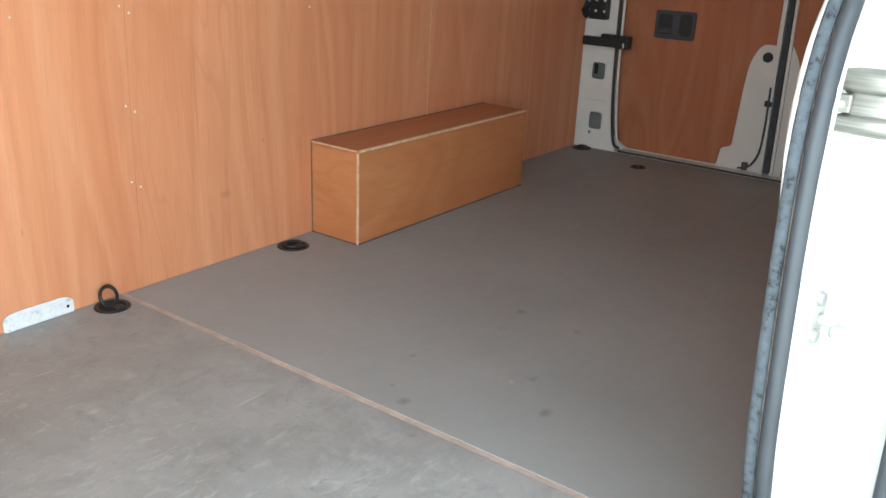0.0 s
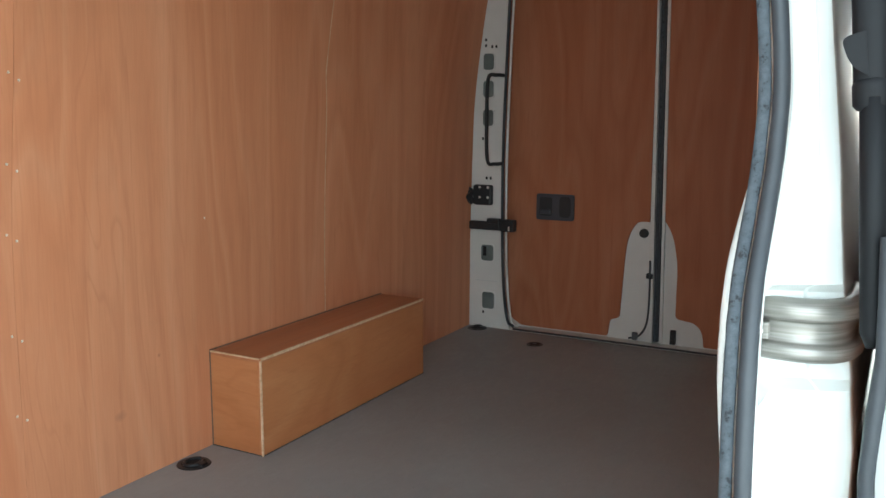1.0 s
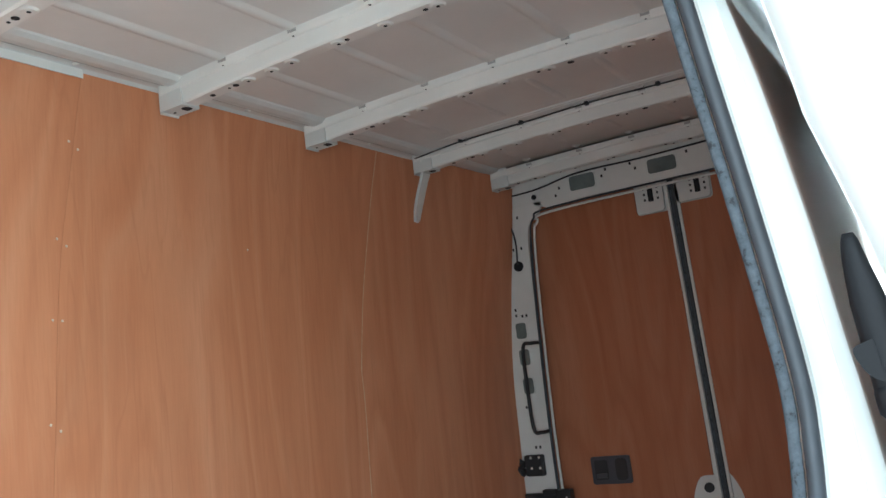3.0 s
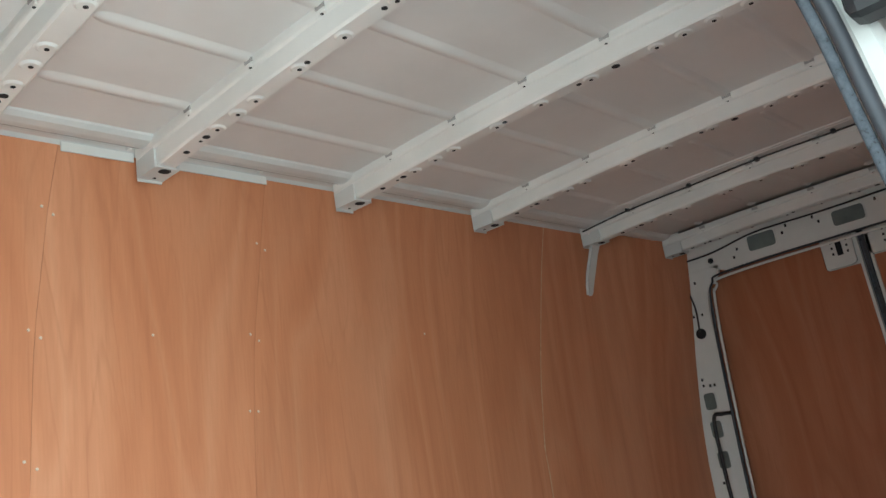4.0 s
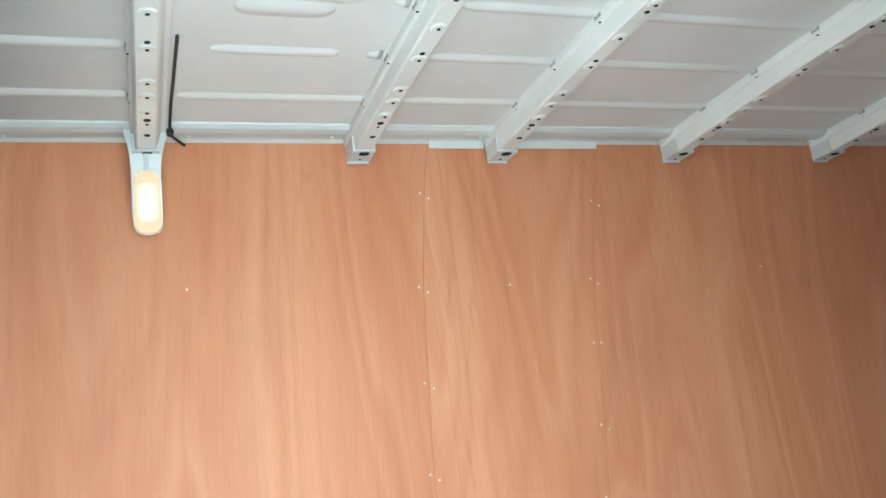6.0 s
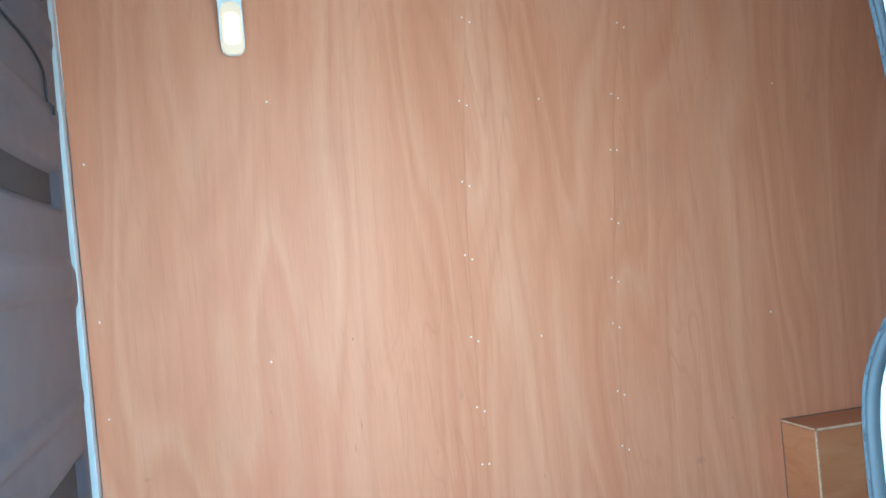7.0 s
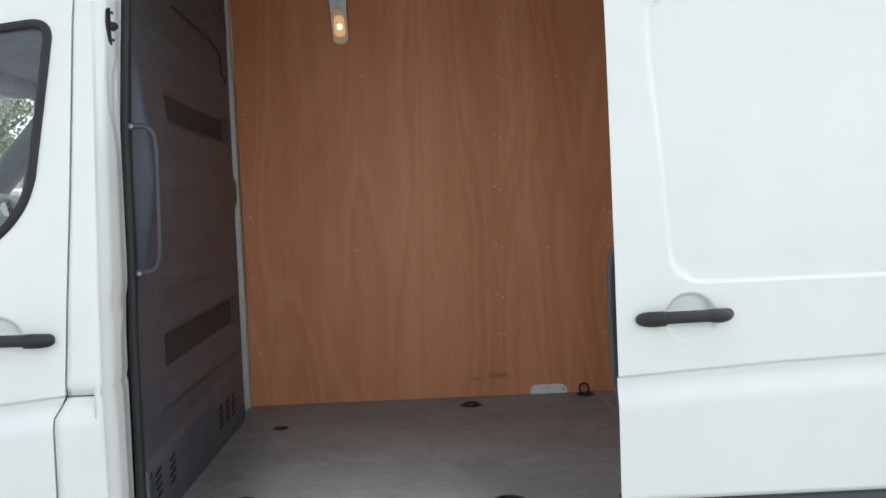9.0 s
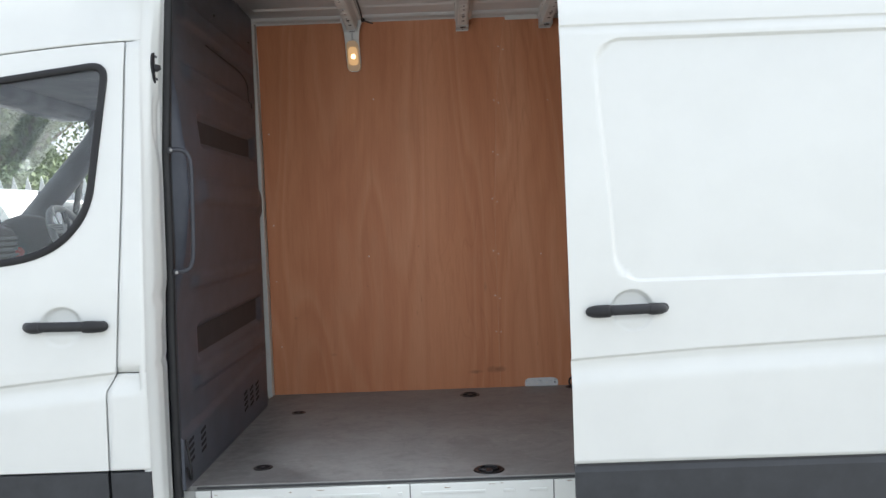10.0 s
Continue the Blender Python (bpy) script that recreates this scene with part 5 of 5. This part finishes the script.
def pull_handle(parent, x0, x1, z, y, flip=False):
    """Black pull handle with a domed lock end, across a dish."""
    def fx(x):
        return x0 + x1 - x if flip else x
    h = part("handle", tube(curve_points([(fx(x0), y + 0.012, z - 0.003), (fx(x0 + 0.004), y + 0.002, z - 0.003), (fx(x0 + 0.03), y - 0.02, z - 0.002), (fx(x0 + 0.09), y - 0.03, z), (fx(x0 + 0.16), y - 0.029, z + 0.001), (fx(x1 - 0.03), y - 0.022, z + 0.001), (fx(x1 - 0.004), y - 0.004, z), (fx(x1), y + 0.012, z)], 5), 0.0155, 14, None, (Vector((0, 1, 0)), 0.75)), HANDLE, parent, "black plastic pull handle", smooth=True)
    part("lock_end", tube(curve_points([(fx(x0 - 0.004), y - 0.004, z - 0.004), (fx(x0 + 0.004), y - 0.016, z - 0.004), (fx(x0 + 0.025), y - 0.026, z - 0.003), (fx(x0 + 0.06), y - 0.029, z - 0.002)], 4), [0.006, 0.0105, 0.013, 0.0145, 0.016, 0.017, 0.018, 0.0187, 0.019, 0.019, 0.019, 0.0188, 0.0183], 14), BLACK, h, smooth=True)
    part("far_end", tube(curve_points([(fx(x1 - 0.055), y - 0.024, z), (fx(x1 - 0.025), y - 0.021, z - 0.001), (fx(x1 + 0.002), y - 0.008, z - 0.002)], 4), [0.0165, 0.0175, 0.018, 0.018, 0.0175, 0.0165, 0.015, 0.012, 0.007], 14), HANDLE, h, smooth=True)
    return h


pull_handle(door, 1.356, 1.584, 0.597, door_y(0.6) + 0.008)

guide_bar = part("latch_guide", tube(curve_points([(1.3968, 0.0673, 1.1432), (1.3968, 0.0654, 1.1146), (1.3968, 0.0606, 1.0764), (1.3968, 0.0558, 1.0191), (1.3968, 0.0530, 0.9857)], 4), [0.005] + [0.008 + 0.0085 * min(1, i / 7) for i in range(16)], 12, None, (Vector((1, 0, 0)), 0.6)), GUIDEBLACK, door, "black rubber latch guide", smooth=True)
part("knob", slab(outline([(0.0826, 1.0353), (0.0616, 1.0420), (0.0558, 1.0000), (0.0730, 1.0095)], [0.008, 0.0, 0.0, 0.014], 5), lambda u, w, d: (1.3853 + d, u, w), 0.022), GUIDEBLACK, guide_bar)
part("collar", tube([(1.3968, 0.0549, 0.9981), (1.3968, 0.0539, 0.9924), (1.3968, 0.0520, 0.9733), (1.3968, 0.0515, 0.9685)], [0.0148, 0.0172, 0.0172, 0.0134], 14, None, (Vector((1, 0, 0)), 0.7)), GUIDEBLACK, guide_bar, smooth=True)
part("rod", tube([(1.3968, 0.0511, 0.9809), (1.3968, 0.0434, 0.8663), (1.3968, 0.0367, 0.7517), (1.3968, 0.0358, 0.7374)], [0.0125, 0.0125, 0.0106, 0.0055], 14), GUIDEBLACK, guide_bar, smooth=True)

top_arm = thing("door_roller_arm", "black and steel roller arm at the opening head", "roller arm")
part("block", block((1.425, 0.12, 1.452), (1.48, 0.178, 1.53), 0.014), BLACK, top_arm)
part("arm", tube([(1.45, 0.14, 1.5), (1.5, 0.11, 1.505), (1.6, 0.09, 1.505)], 0.014, 8), BLACK, top_arm)

# ---- cab side ----
cab = thing("cab_door", "white cab door with window and black pull handle", "cab door")
HOLE = outline([(-0.95, 0.778), (-0.335, 0.796), (-0.185, 0.925), (-0.121, 1.409), (-0.95, 1.309)], [0.02, 0.16, 0.10, 0.055, 0.02], 8)


def cab_y(x, z):
    dish = 0.018 * smooth(-0.001, 0.008, 0.064 - math.hypot(x + 0.274, (z - 0.59) * 1.02)) * (0.18 + 0.82 * smooth(0.553, 0.613, z))
    return skin_y(z) + dish + body_relief(x, z)


def inside(x, z, poly):
    hit = False
    n = len(poly)
    for i in range(n):
        a, b = poly[i], poly[(i + 1) % n]
        if (a[1] > z) != (b[1] > z) and x < (b[0] - a[0]) * (z - a[1]) / (b[1] - a[1]) + a[0]:
            hit = not hit
    return hit


def holed_sheet(xs, zs, y_of, keep, thick, warp):
    """A sheet over x, z that leaves out the cells that keep() refuses."""
    own = bmesh.new()
    grid = {}

    def vert(i, j, d):
        key = (i, j, d)
        if key not in grid:
            x = warp(xs[i], zs[j])
            grid[key] = own.verts.new((x, y_of(x, zs[j]) + d * thick, zs[j] - door_drop(x) * smooth(1.40, 1.484, zs[j])))
        return grid[key]
    for i in range(len(xs) - 1):
        for j in range(len(zs) - 1):
            if keep(warp((xs[i] + xs[i + 1]) / 2, (zs[j] + zs[j + 1]) / 2), (zs[j] + zs[j + 1]) / 2):
                own.faces.new([vert(i, j, 0), vert(i + 1, j, 0), vert(i + 1, j + 1, 0), vert(i, j + 1, 0)])
                own.faces.new([vert(i, j, 1), vert(i, j + 1, 1), vert(i + 1, j + 1, 1), vert(i + 1, j, 1)])
    return own


def door_drop(x):
    """How far the cab door's head falls away towards the front."""
    return 0.10 * max(0.0, -x - 0.03) ** 1.5


def door_edge(z):
    """Rear edge of the cab door along the body, with its jog."""
    return between(z, [(0.1, -0.146), (0.385, -0.142), (0.445, -0.106), (1.0, -0.078), (1.49, -0.062)])



bm = holed_sheet(steps(0, 1, 130), sorted(set(round(z, 4) for z in steps(0.135, 1.484, 150) + steps(0.385, 0.45, 30) + steps(0.522, 0.662, 35) + steps(1.44, 1.46, 10))), cab_y, lambda x, z: not inside(x, z, HOLE), 0.012, lambda s, z: -1.15 + s * (door_edge(z) + 1.15))
part("skin", bm, WHITE, cab, smooth=True)
ring = [(p[0], cab_y(p[0], p[1]) - 0.001, p[1] + 0.004) for p in HOLE]
part("window_seal", tube(ring + ring[:1], 0.0125, 8, None, (Vector((0, 1, 0)), 0.6)), BLACK, cab, "black rubber window surround", smooth=True)
GLASS = bpy.data.materials.new("window_glass")
GLASS.use_nodes = True
g = GLASS.node_tree.nodes["Principled BSDF"]
g.inputs["Base Color"].default_value = (0.86, 0.9, 0.9, 1)
g.inputs["Roughness"].default_value = 0.0
g.inputs["Transmission Weight"].default_value = 1.0
g.inputs["IOR"].default_value = 1.45
pane = part("window_pane", slab(HOLE, lambda u, w, d: (u, skin_y(w) + 0.004 + d, w), 0.004), GLASS, cab, "clear side window glass")
pane.visible_shadow = False
pull_handle(cab, -0.383, -0.134, 0.594, skin_y(0.6) + 0.004, True)
bm = sheet([-1.15, -0.6, -0.147], [-0.14, -0.12, 0.0, 0.11, 0.128], lambda u, w, d: (u, skin_y(w) - 0.006 + d, w), 0.02)
part("cladding", bm, CLAD, cab, "dark grey plastic lower cladding")

post_skin = thing("pillar_panel", "white body panel between cab door and side door", "body panel", kind="structure")
for z0, z1 in ((0.135, 0.438), (0.442, 1.484)):
    bm = sheet(steps(0, 1, 6), steps(z0, z1, 40), lambda u, w, d: (door_edge(w) + 0.005 + u * (-0.013 - door_edge(w) - 0.005), skin_y(w) + body_relief(0.0, w) * (1 - smooth(0.7, 1.0, u)) + d, w), 0.012)
    part("panel", bm, WHITE, post_skin, smooth=True)
part("shadow_gap", sheet(steps(0, 1, 2), steps(0.135, 1.484, 40), lambda u, w, d: (door_edge(w) - 0.02 + 0.05 * u, skin_y(w) + 0.03 + d, w), 0.004), SEALANT, post_skin)
part("gap_floor", sheet(steps(-0.12, -0.02, 2), [0.425, 0.455], lambda u, w, d: (u, skin_y(w) + 0.02 + d, w), 0.004), SEALANT, post_skin)
part("cladding", sheet([-0.137, -0.013], [-0.14, 0.0, 0.11, 0.128], lambda u, w, d: (u, skin_y(w) - 0.006 + d, w), 0.02), CLAD, post_skin)
bm = sheet(steps(-1.3, -0.013, 24), [1.488, 1.491, 1.494, 1.50] + steps(1.52, 1.74, 12), lambda u, w, d: (u, skin_y(w) + 0.003 * (1 - smooth(1.488, 1.494, w)) + d, w - door_drop(u) * (1 - smooth(1.488, 1.6, w))), 0.012)
part("roof_side", bm, WHITE, post_skin, smooth=True)
part("roof_gap", sheet(steps(-1.15, -0.02, 24), [1.474, 1.50], lambda u, w, d: (u, skin_y(w) + 0.016 + d, w - door_drop(u)), 0.004), SEALANT, post_skin)

# ---- cab interior ----
CABTRIM = plastic("cab_trim", (0.135, 0.14, 0.148), 0.7, 0.0)
CABDARK = plastic("cab_dark_trim", (0.02, 0.021, 0.024), 0.6, 0.0)
WRAP = plastic("wheel_wrap", (0.42, 0.43, 0.43), 0.5, 0.0)
HEADLINER = plastic("headliner_cloth", (0.42, 0.43, 0.46), 0.9, 0.0)
cabin = thing("cab_shell", "grey trimmed cab interior behind the bulkhead", "cab interior", kind="structure")
part("headliner", block((-1.15, 0.12, 1.5), (-0.01, 1.74, 1.53)), HEADLINER, cabin)
part("cab_floor", block((-2.0, 0.03, -0.36), (-0.02, 1.83, -0.33)), CABDARK, cabin)
part("rear_wall", block((-0.03, 0.1, -0.33), (-0.02, 1.75, 1.5)), CABTRIM, cabin)
# far side of the cab: door with window, pillar, windscreen edge
FAR = 1.74
bm = bmesh.new()
for poly in ([(-1.9, -0.3), (-0.03, -0.3), (-0.03, 0.80), (-1.9, 0.80)], [(-0.13, 0.80), (-0.03, 0.80), (-0.03, 1.52), (-0.13, 1.52)], [(-0.86, 1.40), (-0.13, 1.40), (-0.13, 1.52), (-0.95, 1.52)]):
    slab(poly, lambda u, w, d: (u, FAR + d, w), 0.05, bm)
part("far_door_trim", bm, CABTRIM, cabin)
part("a_pillar", tube([(-1.75, FAR - 0.02, 0.32), (-1.27, FAR - 0.02, 0.84), (-0.84, FAR - 0.04, 1.31), (-0.70, FAR - 0.06, 1.47)], [0.075, 0.066, 0.062, 0.07], 10, None, (Vector((0, 1, 0)), 0.8)), CABTRIM, cabin, "grey pillar trim", smooth=True)
part("quarter_post", tube([(-0.985, FAR + 0.01, 0.78), (-0.965, FAR + 0.01, 1.0), (-0.93, FAR, 1.15)], 0.016, 8), CABDARK, cabin, smooth=True)
part("windscreen_head", block((-1.02, 0.1, 1.44), (-0.84, 1.72, 1.52), 0.03), HEADLINER, cabin)

dash = thing("dashboard", "dark grey dashboard with hooded instrument cluster", "dashboard")
part("top", block((-1.75, 0.12, 0.55), (-1.02, 1.72, 0.80), 0.06), CABDARK, dash)
hood_ys = steps(1.165, 1.515, 14)
part("hood", tube([(-1.02, y, 0.795) for y in hood_ys], [0.03 + 0.15 * math.sqrt(max(0.0, 1 - ((y - 1.34) / 0.178) ** 2)) for y in hood_ys], 16), CABDARK, dash, smooth=True)
part("centre_stack", block((-1.15, 0.72, 0.35), (-0.90, 1.02, 0.92), 0.04), CABDARK, dash)
for k in range(7):
    part("vent_slat", block((-0.902, 0.75, 0.72 + 0.024 * k), (-0.89, 0.99, 0.731 + 0.024 * k), 0.002), GREYROD, dash)
    part("vent_slat", block((-1.05, 0.712, 0.72 + 0.024 * k), (-0.93, 0.722, 0.731 + 0.024 * k), 0.002), GREYROD, dash)
RED = material("red_plastic", (0.45, 0.03, 0.03), 0.4)
part("red_button", disc((-0.935, 1.08, 0.80), (0.6, -1, 0.3), 0.022, 0.02, sides=12), RED, dash, "red round button")

wheel = thing("steering_wheel", "grey steering wheel with a white paper tag", "steering wheel")
wm = Matrix.Translation((-0.79, 1.34, 0.83)) @ Euler((0, radians(62), 0)).to_matrix().to_4x4()
loop = [wm @ Vector((0.19 * math.cos(q), 0.19 * math.sin(q), 0)) for q in steps(0, 2 * math.pi, 32)]
part("rim", tube(loop, 0.016, 8), WRAP, wheel, "pale grey wrapped rim", smooth=True)
part("hub", disc(wm @ Vector((0, 0, -0.03)), wm.to_3x3() @ Vector((0, 0, 1)), 0.07, 0.05, sides=20, top=0.85), CABDARK, wheel, smooth=False)
for q in (0.3, 2.84, 4.71):
    part("spoke", tube([wm @ Vector((0.05 * math.cos(q), 0.05 * math.sin(q), -0.01)), wm @ Vector((0.185 * math.cos(q), 0.185 * math.sin(q), 0))], 0.014, 6), CABDARK, wheel)
part("column", tube([wm @ Vector((0, 0, -0.03)), wm @ Vector((0, 0, -0.3))], 0.04, 8), CABDARK, wheel)
PAPER = material("white_paper", (0.75, 0.75, 0.73), 0.8)
part("tag_cord", tube(curve_points([(-0.785, 1.16, 0.92), (-0.81, 1.17, 0.965), (-0.85, 1.24, 0.995), (-0.88, 1.32, 1.0)], 5), 0.004, 6), PAPER, wheel, smooth=True)
part("paper_tag", block((-0.835, 1.158, 0.882), (-0.755, 1.163, 0.922)), PAPER, wheel, "white paper tag with grey lines")
for dz in (0.895, 0.904, 0.913):
    part("tag_line", block((-0.828, 1.1565, dz), (-0.768, 1.1578, dz + 0.003)), GREYROD, bpy.data.objects["paper_tag"])
seat = thing("cab_seat", "dark cloth cab seat against the bulkhead", "seat", "row of cab seats")
part("base", block((-0.62, 1.05, -0.05), (-0.12, 1.55, 0.18), 0.05), CABDARK, seat)
part("backrest", block((-0.22, 1.05, 0.15), (-0.08, 1.55, 0.78), 0.05), CABDARK, seat)
part("headrest", block((-0.2, 1.18, 0.80), (-0.1, 1.42, 0.98), 0.04), CABDARK, seat)
copy_thing(seat, pose(0, -0.85, 0))

mirror = thing("door_mirror", "white outside mirror on the far cab door", "mirror")
part("housing", block((-1.09, 1.83, 0.88), (-1.0, 2.02, 1.05), 0.03), WHITE, mirror)
part("arm", block((-1.06, FAR + 0.05, 0.88), (-1.02, 1.85, 0.92), 0.008), BLACK, mirror)
part("mirror_glass", block((-1.002, 1.85, 0.90), (-0.998, 2.0, 1.03), 0.001), material("mirror_silver", (0.9, 0.9, 0.9), 0.02, 1.0), mirror)

screen = thing("windscreen", "clear sloping windscreen above the dashboard", "windscreen")
bm = sheet([0.1, FAR - 0.06], [0.0, 1.0], lambda u, w, d: (-1.72 + 0.80 * w + d, u, 0.50 + 0.97 * w), 0.004)
glass_ob = part("glass", bm, GLASS, screen)
glass_ob.visible_shadow = False


# ---- yard beyond the cab ----
STEELFENCE = material("galvanised_steel", (0.55, 0.57, 0.57), 0.5, 0.4)
fence = thing("palisade_fence", "galvanised steel palisade fence with pointed pales", "fence")
FY = 8.0
part("rail", block((-16.1, FY + 0.04, GROUND + 0.5), (4.6, FY + 0.09, GROUND + 0.56)), STEELFENCE, fence)
part("rail", block((-16.1, FY + 0.04, GROUND + 1.7), (4.6, FY + 0.09, GROUND + 1.76)), STEELFENCE, fence)
pale = None
for i in range(118):
    x = -16.0 + 0.175 * i
    if pale is None:
        q = part("pale", slab([(-0.035, 0.0), (0.035, 0.0), (0.035, 2.1), (0.0, 2.24), (-0.035, 2.1)], lambda u, w, d: (u, d - 0.01 * (abs(u) < 0.01), w), 0.012), STEELFENCE, fence)
        pale = q.data
    else:
        q = new("pale", pale)
        q.parent = fence
    q.location = (x, FY + 0.02, GROUND)

CARPAINT = paint("silver_car_paint", (0.62, 0.64, 0.65), 0.3, 0.6, 0.05)
CARGLASS = material("dark_car_glass", (0.02, 0.025, 0.03), 0.05, spec=0.6)
TYRE = material("tyre_rubber", (0.02, 0.02, 0.02), 0.85)


def parked_car(x, y, paint_mat, label, tall=1.5):
    c = thing("parked_car", label, "car", at=(x, y, GROUND))
    prof = outline([(-2.1, 0.25), (2.1, 0.25), (2.15, 0.75), (1.3, 0.95), (0.65, tall), (-1.5, tall), (-2.05, 0.95), (-2.15, 0.6)], [0.05, 0.05, 0.15, 0.2, 0.25, 0.25, 0.15, 0.1], 4)
    part("body", slab(prof, lambda u, w, d: (u, -0.85 + d, w), 1.7), paint_mat, c)
    for k in ((0, -0.86), (1, 0.85)):
        part("side_window", slab(outline([(-1.86, 0.98), (1.0, 0.98), (0.55, tall - 0.1), (-1.5, tall - 0.1)], 0.06, 3), lambda u, w, d: (u, k[1] + d, w), 0.012), CARGLASS, c)
    part("rear_window", slab(outline([(-0.65, 0.0), (0.65, 0.0), (0.55, 0.42), (-0.55, 0.42)], 0.06, 3), lambda u, w, d: (-2.02 + 0.75 * w * 0.9 - d, u, 1.0 + w * (tall - 1.05) / 0.42), 0.02), CARGLASS, c)
    for wx in (-1.35, 1.35):
        for wy in (-0.88, 0.70):
            wheel_ob = part("wheel", disc((wx, wy, 0.32), (0, 1, 0), 0.32, 0.18, sides=24), TYRE, c)
            part("rim", disc((wx, wy - 0.004, 0.32), (0, 1, 0), 0.2, 0.19, sides=16), STEELFENCE, wheel_ob)
    return c


parked_car(-5.6, 9.4, CARPAINT, "silver parked car with dark windows in the yard", 1.75)
parked_car(-4.3, 5.2, WHITE, "tall white parked car beyond the cab window", 1.95).rotation_euler.z = math.pi

BARK = material("tree_bark", (0.11, 0.085, 0.06), 0.9)
v = coords(BARK, (1, 1, 0.2))
base_of(BARK, ramp(BARK, noise_at(BARK, v, 12, 5), [(0.3, (0.06, 0.045, 0.03)), (0.7, (0.16, 0.125, 0.09))]))
LEAF = material("tree_leaves", (0.07, 0.11, 0.03), 0.6)
gi = node(LEAF, "ShaderNodeNewGeometry")
base_of(LEAF, ramp(LEAF, gi.outputs["Random Per Island"], [(0.0, (0.05, 0.08, 0.025)), (0.6, (0.10, 0.145, 0.045)), (1.0, (0.17, 0.215, 0.08))]))


def tree(x, y, h, spread, seed):
    rnd = random.Random(seed)
    t = thing("tree", "broad leafy tree behind the fence", "tree", "trees behind the fence", at=(x, y, GROUND))
    bm = tube([(0, 0, -0.1), (0.05, 0, h * 0.2), (-0.05, 0.05, h * 0.45), (0, 0, h * 0.7)], [0.28, 0.22, 0.15, 0.06], 9)
    ends = []
    for k in range(9):
        a = rnd.uniform(0, 6.28)
        z0 = h * rnd.uniform(0.2, 0.6)
        e = Vector((math.cos(a) * spread * rnd.uniform(0.4, 0.9), math.sin(a) * spread * rnd.uniform(0.4, 0.9), z0 + h * rnd.uniform(0.1, 0.35)))
        tube([(0, 0, z0), (e.x * 0.5, e.y * 0.5, z0 + (e.z - z0) * 0.4), e], [0.09, 0.06, 0.02], 6, bm)
        ends.append(e)
    part("trunk", bm, BARK, t, smooth=True)
    ends += [Vector((rnd.uniform(-0.5, 0.5) * spread, rnd.uniform(-0.5, 0.5) * spread, h * rnd.uniform(0.45, 0.98))) for _ in range(12)]
    verts, faces = [], []
    for e in ends:
        r = spread * rnd.uniform(0.25, 0.45)
        for _ in range(900):
            d = Vector((rnd.gauss(0, 1), rnd.gauss(0, 1), rnd.gauss(0, 0.8))).normalized() * r * rnd.uniform(0.35, 1.0) ** 0.6
            p = e + d
            u = Vector((rnd.gauss(0, 1), rnd.gauss(0, 1), rnd.gauss(0, 1))).normalized()
            w = u.cross(Vector((rnd.gauss(0, 1), rnd.gauss(0, 1), rnd.gauss(0, 1)))).normalized()
            s = rnd.uniform(0.045, 0.09)
            n = len(verts)
            verts += [p - u * s, p + w * s * 0.5, p + u * s, p - w * s * 0.5]
            faces.append((n, n + 1, n + 2, n + 3))
    me = bpy.data.meshes.new("crown")
    me.from_pydata(verts, [], faces)
    me.materials.append(LEAF)
    crown = new("crown", me)
    crown.parent = t


tree(-15.5, 24.0, 7.5, 3.2, 1)
tree(-11.0, 21.0, 6.0, 2.6, 2)
tree(-20.0, 30.0, 9.0, 3.8, 3)
tree(-7.5, 23.0, 6.5, 2.8, 4)
hedge_rnd = random.Random(9)
verts, faces = [], []
for _ in range(26000):
    p = Vector((hedge_rnd.uniform(-24, 2), hedge_rnd.gauss(17.0, 0.8), GROUND + 3.1 * hedge_rnd.random() ** 0.7))
    u = Vector((hedge_rnd.gauss(0, 1), hedge_rnd.gauss(0, 1), hedge_rnd.gauss(0, 1))).normalized()
    w = u.cross(Vector((hedge_rnd.gauss(0, 1), hedge_rnd.gauss(0, 1), hedge_rnd.gauss(0, 1)))).normalized()
    n = len(verts)
    verts += [p - u * 0.075, p + w * 0.045, p + u * 0.075, p - w * 0.045]
    faces.append((n, n + 1, n + 2, n + 3))
me = bpy.data.meshes.new("hedge")
me.from_pydata(verts, [], faces)
me.materials.append(LEAF)
tagged(new("hedge", me), "green hedge growing behind the steel fence", "hedge", kind="stuff")
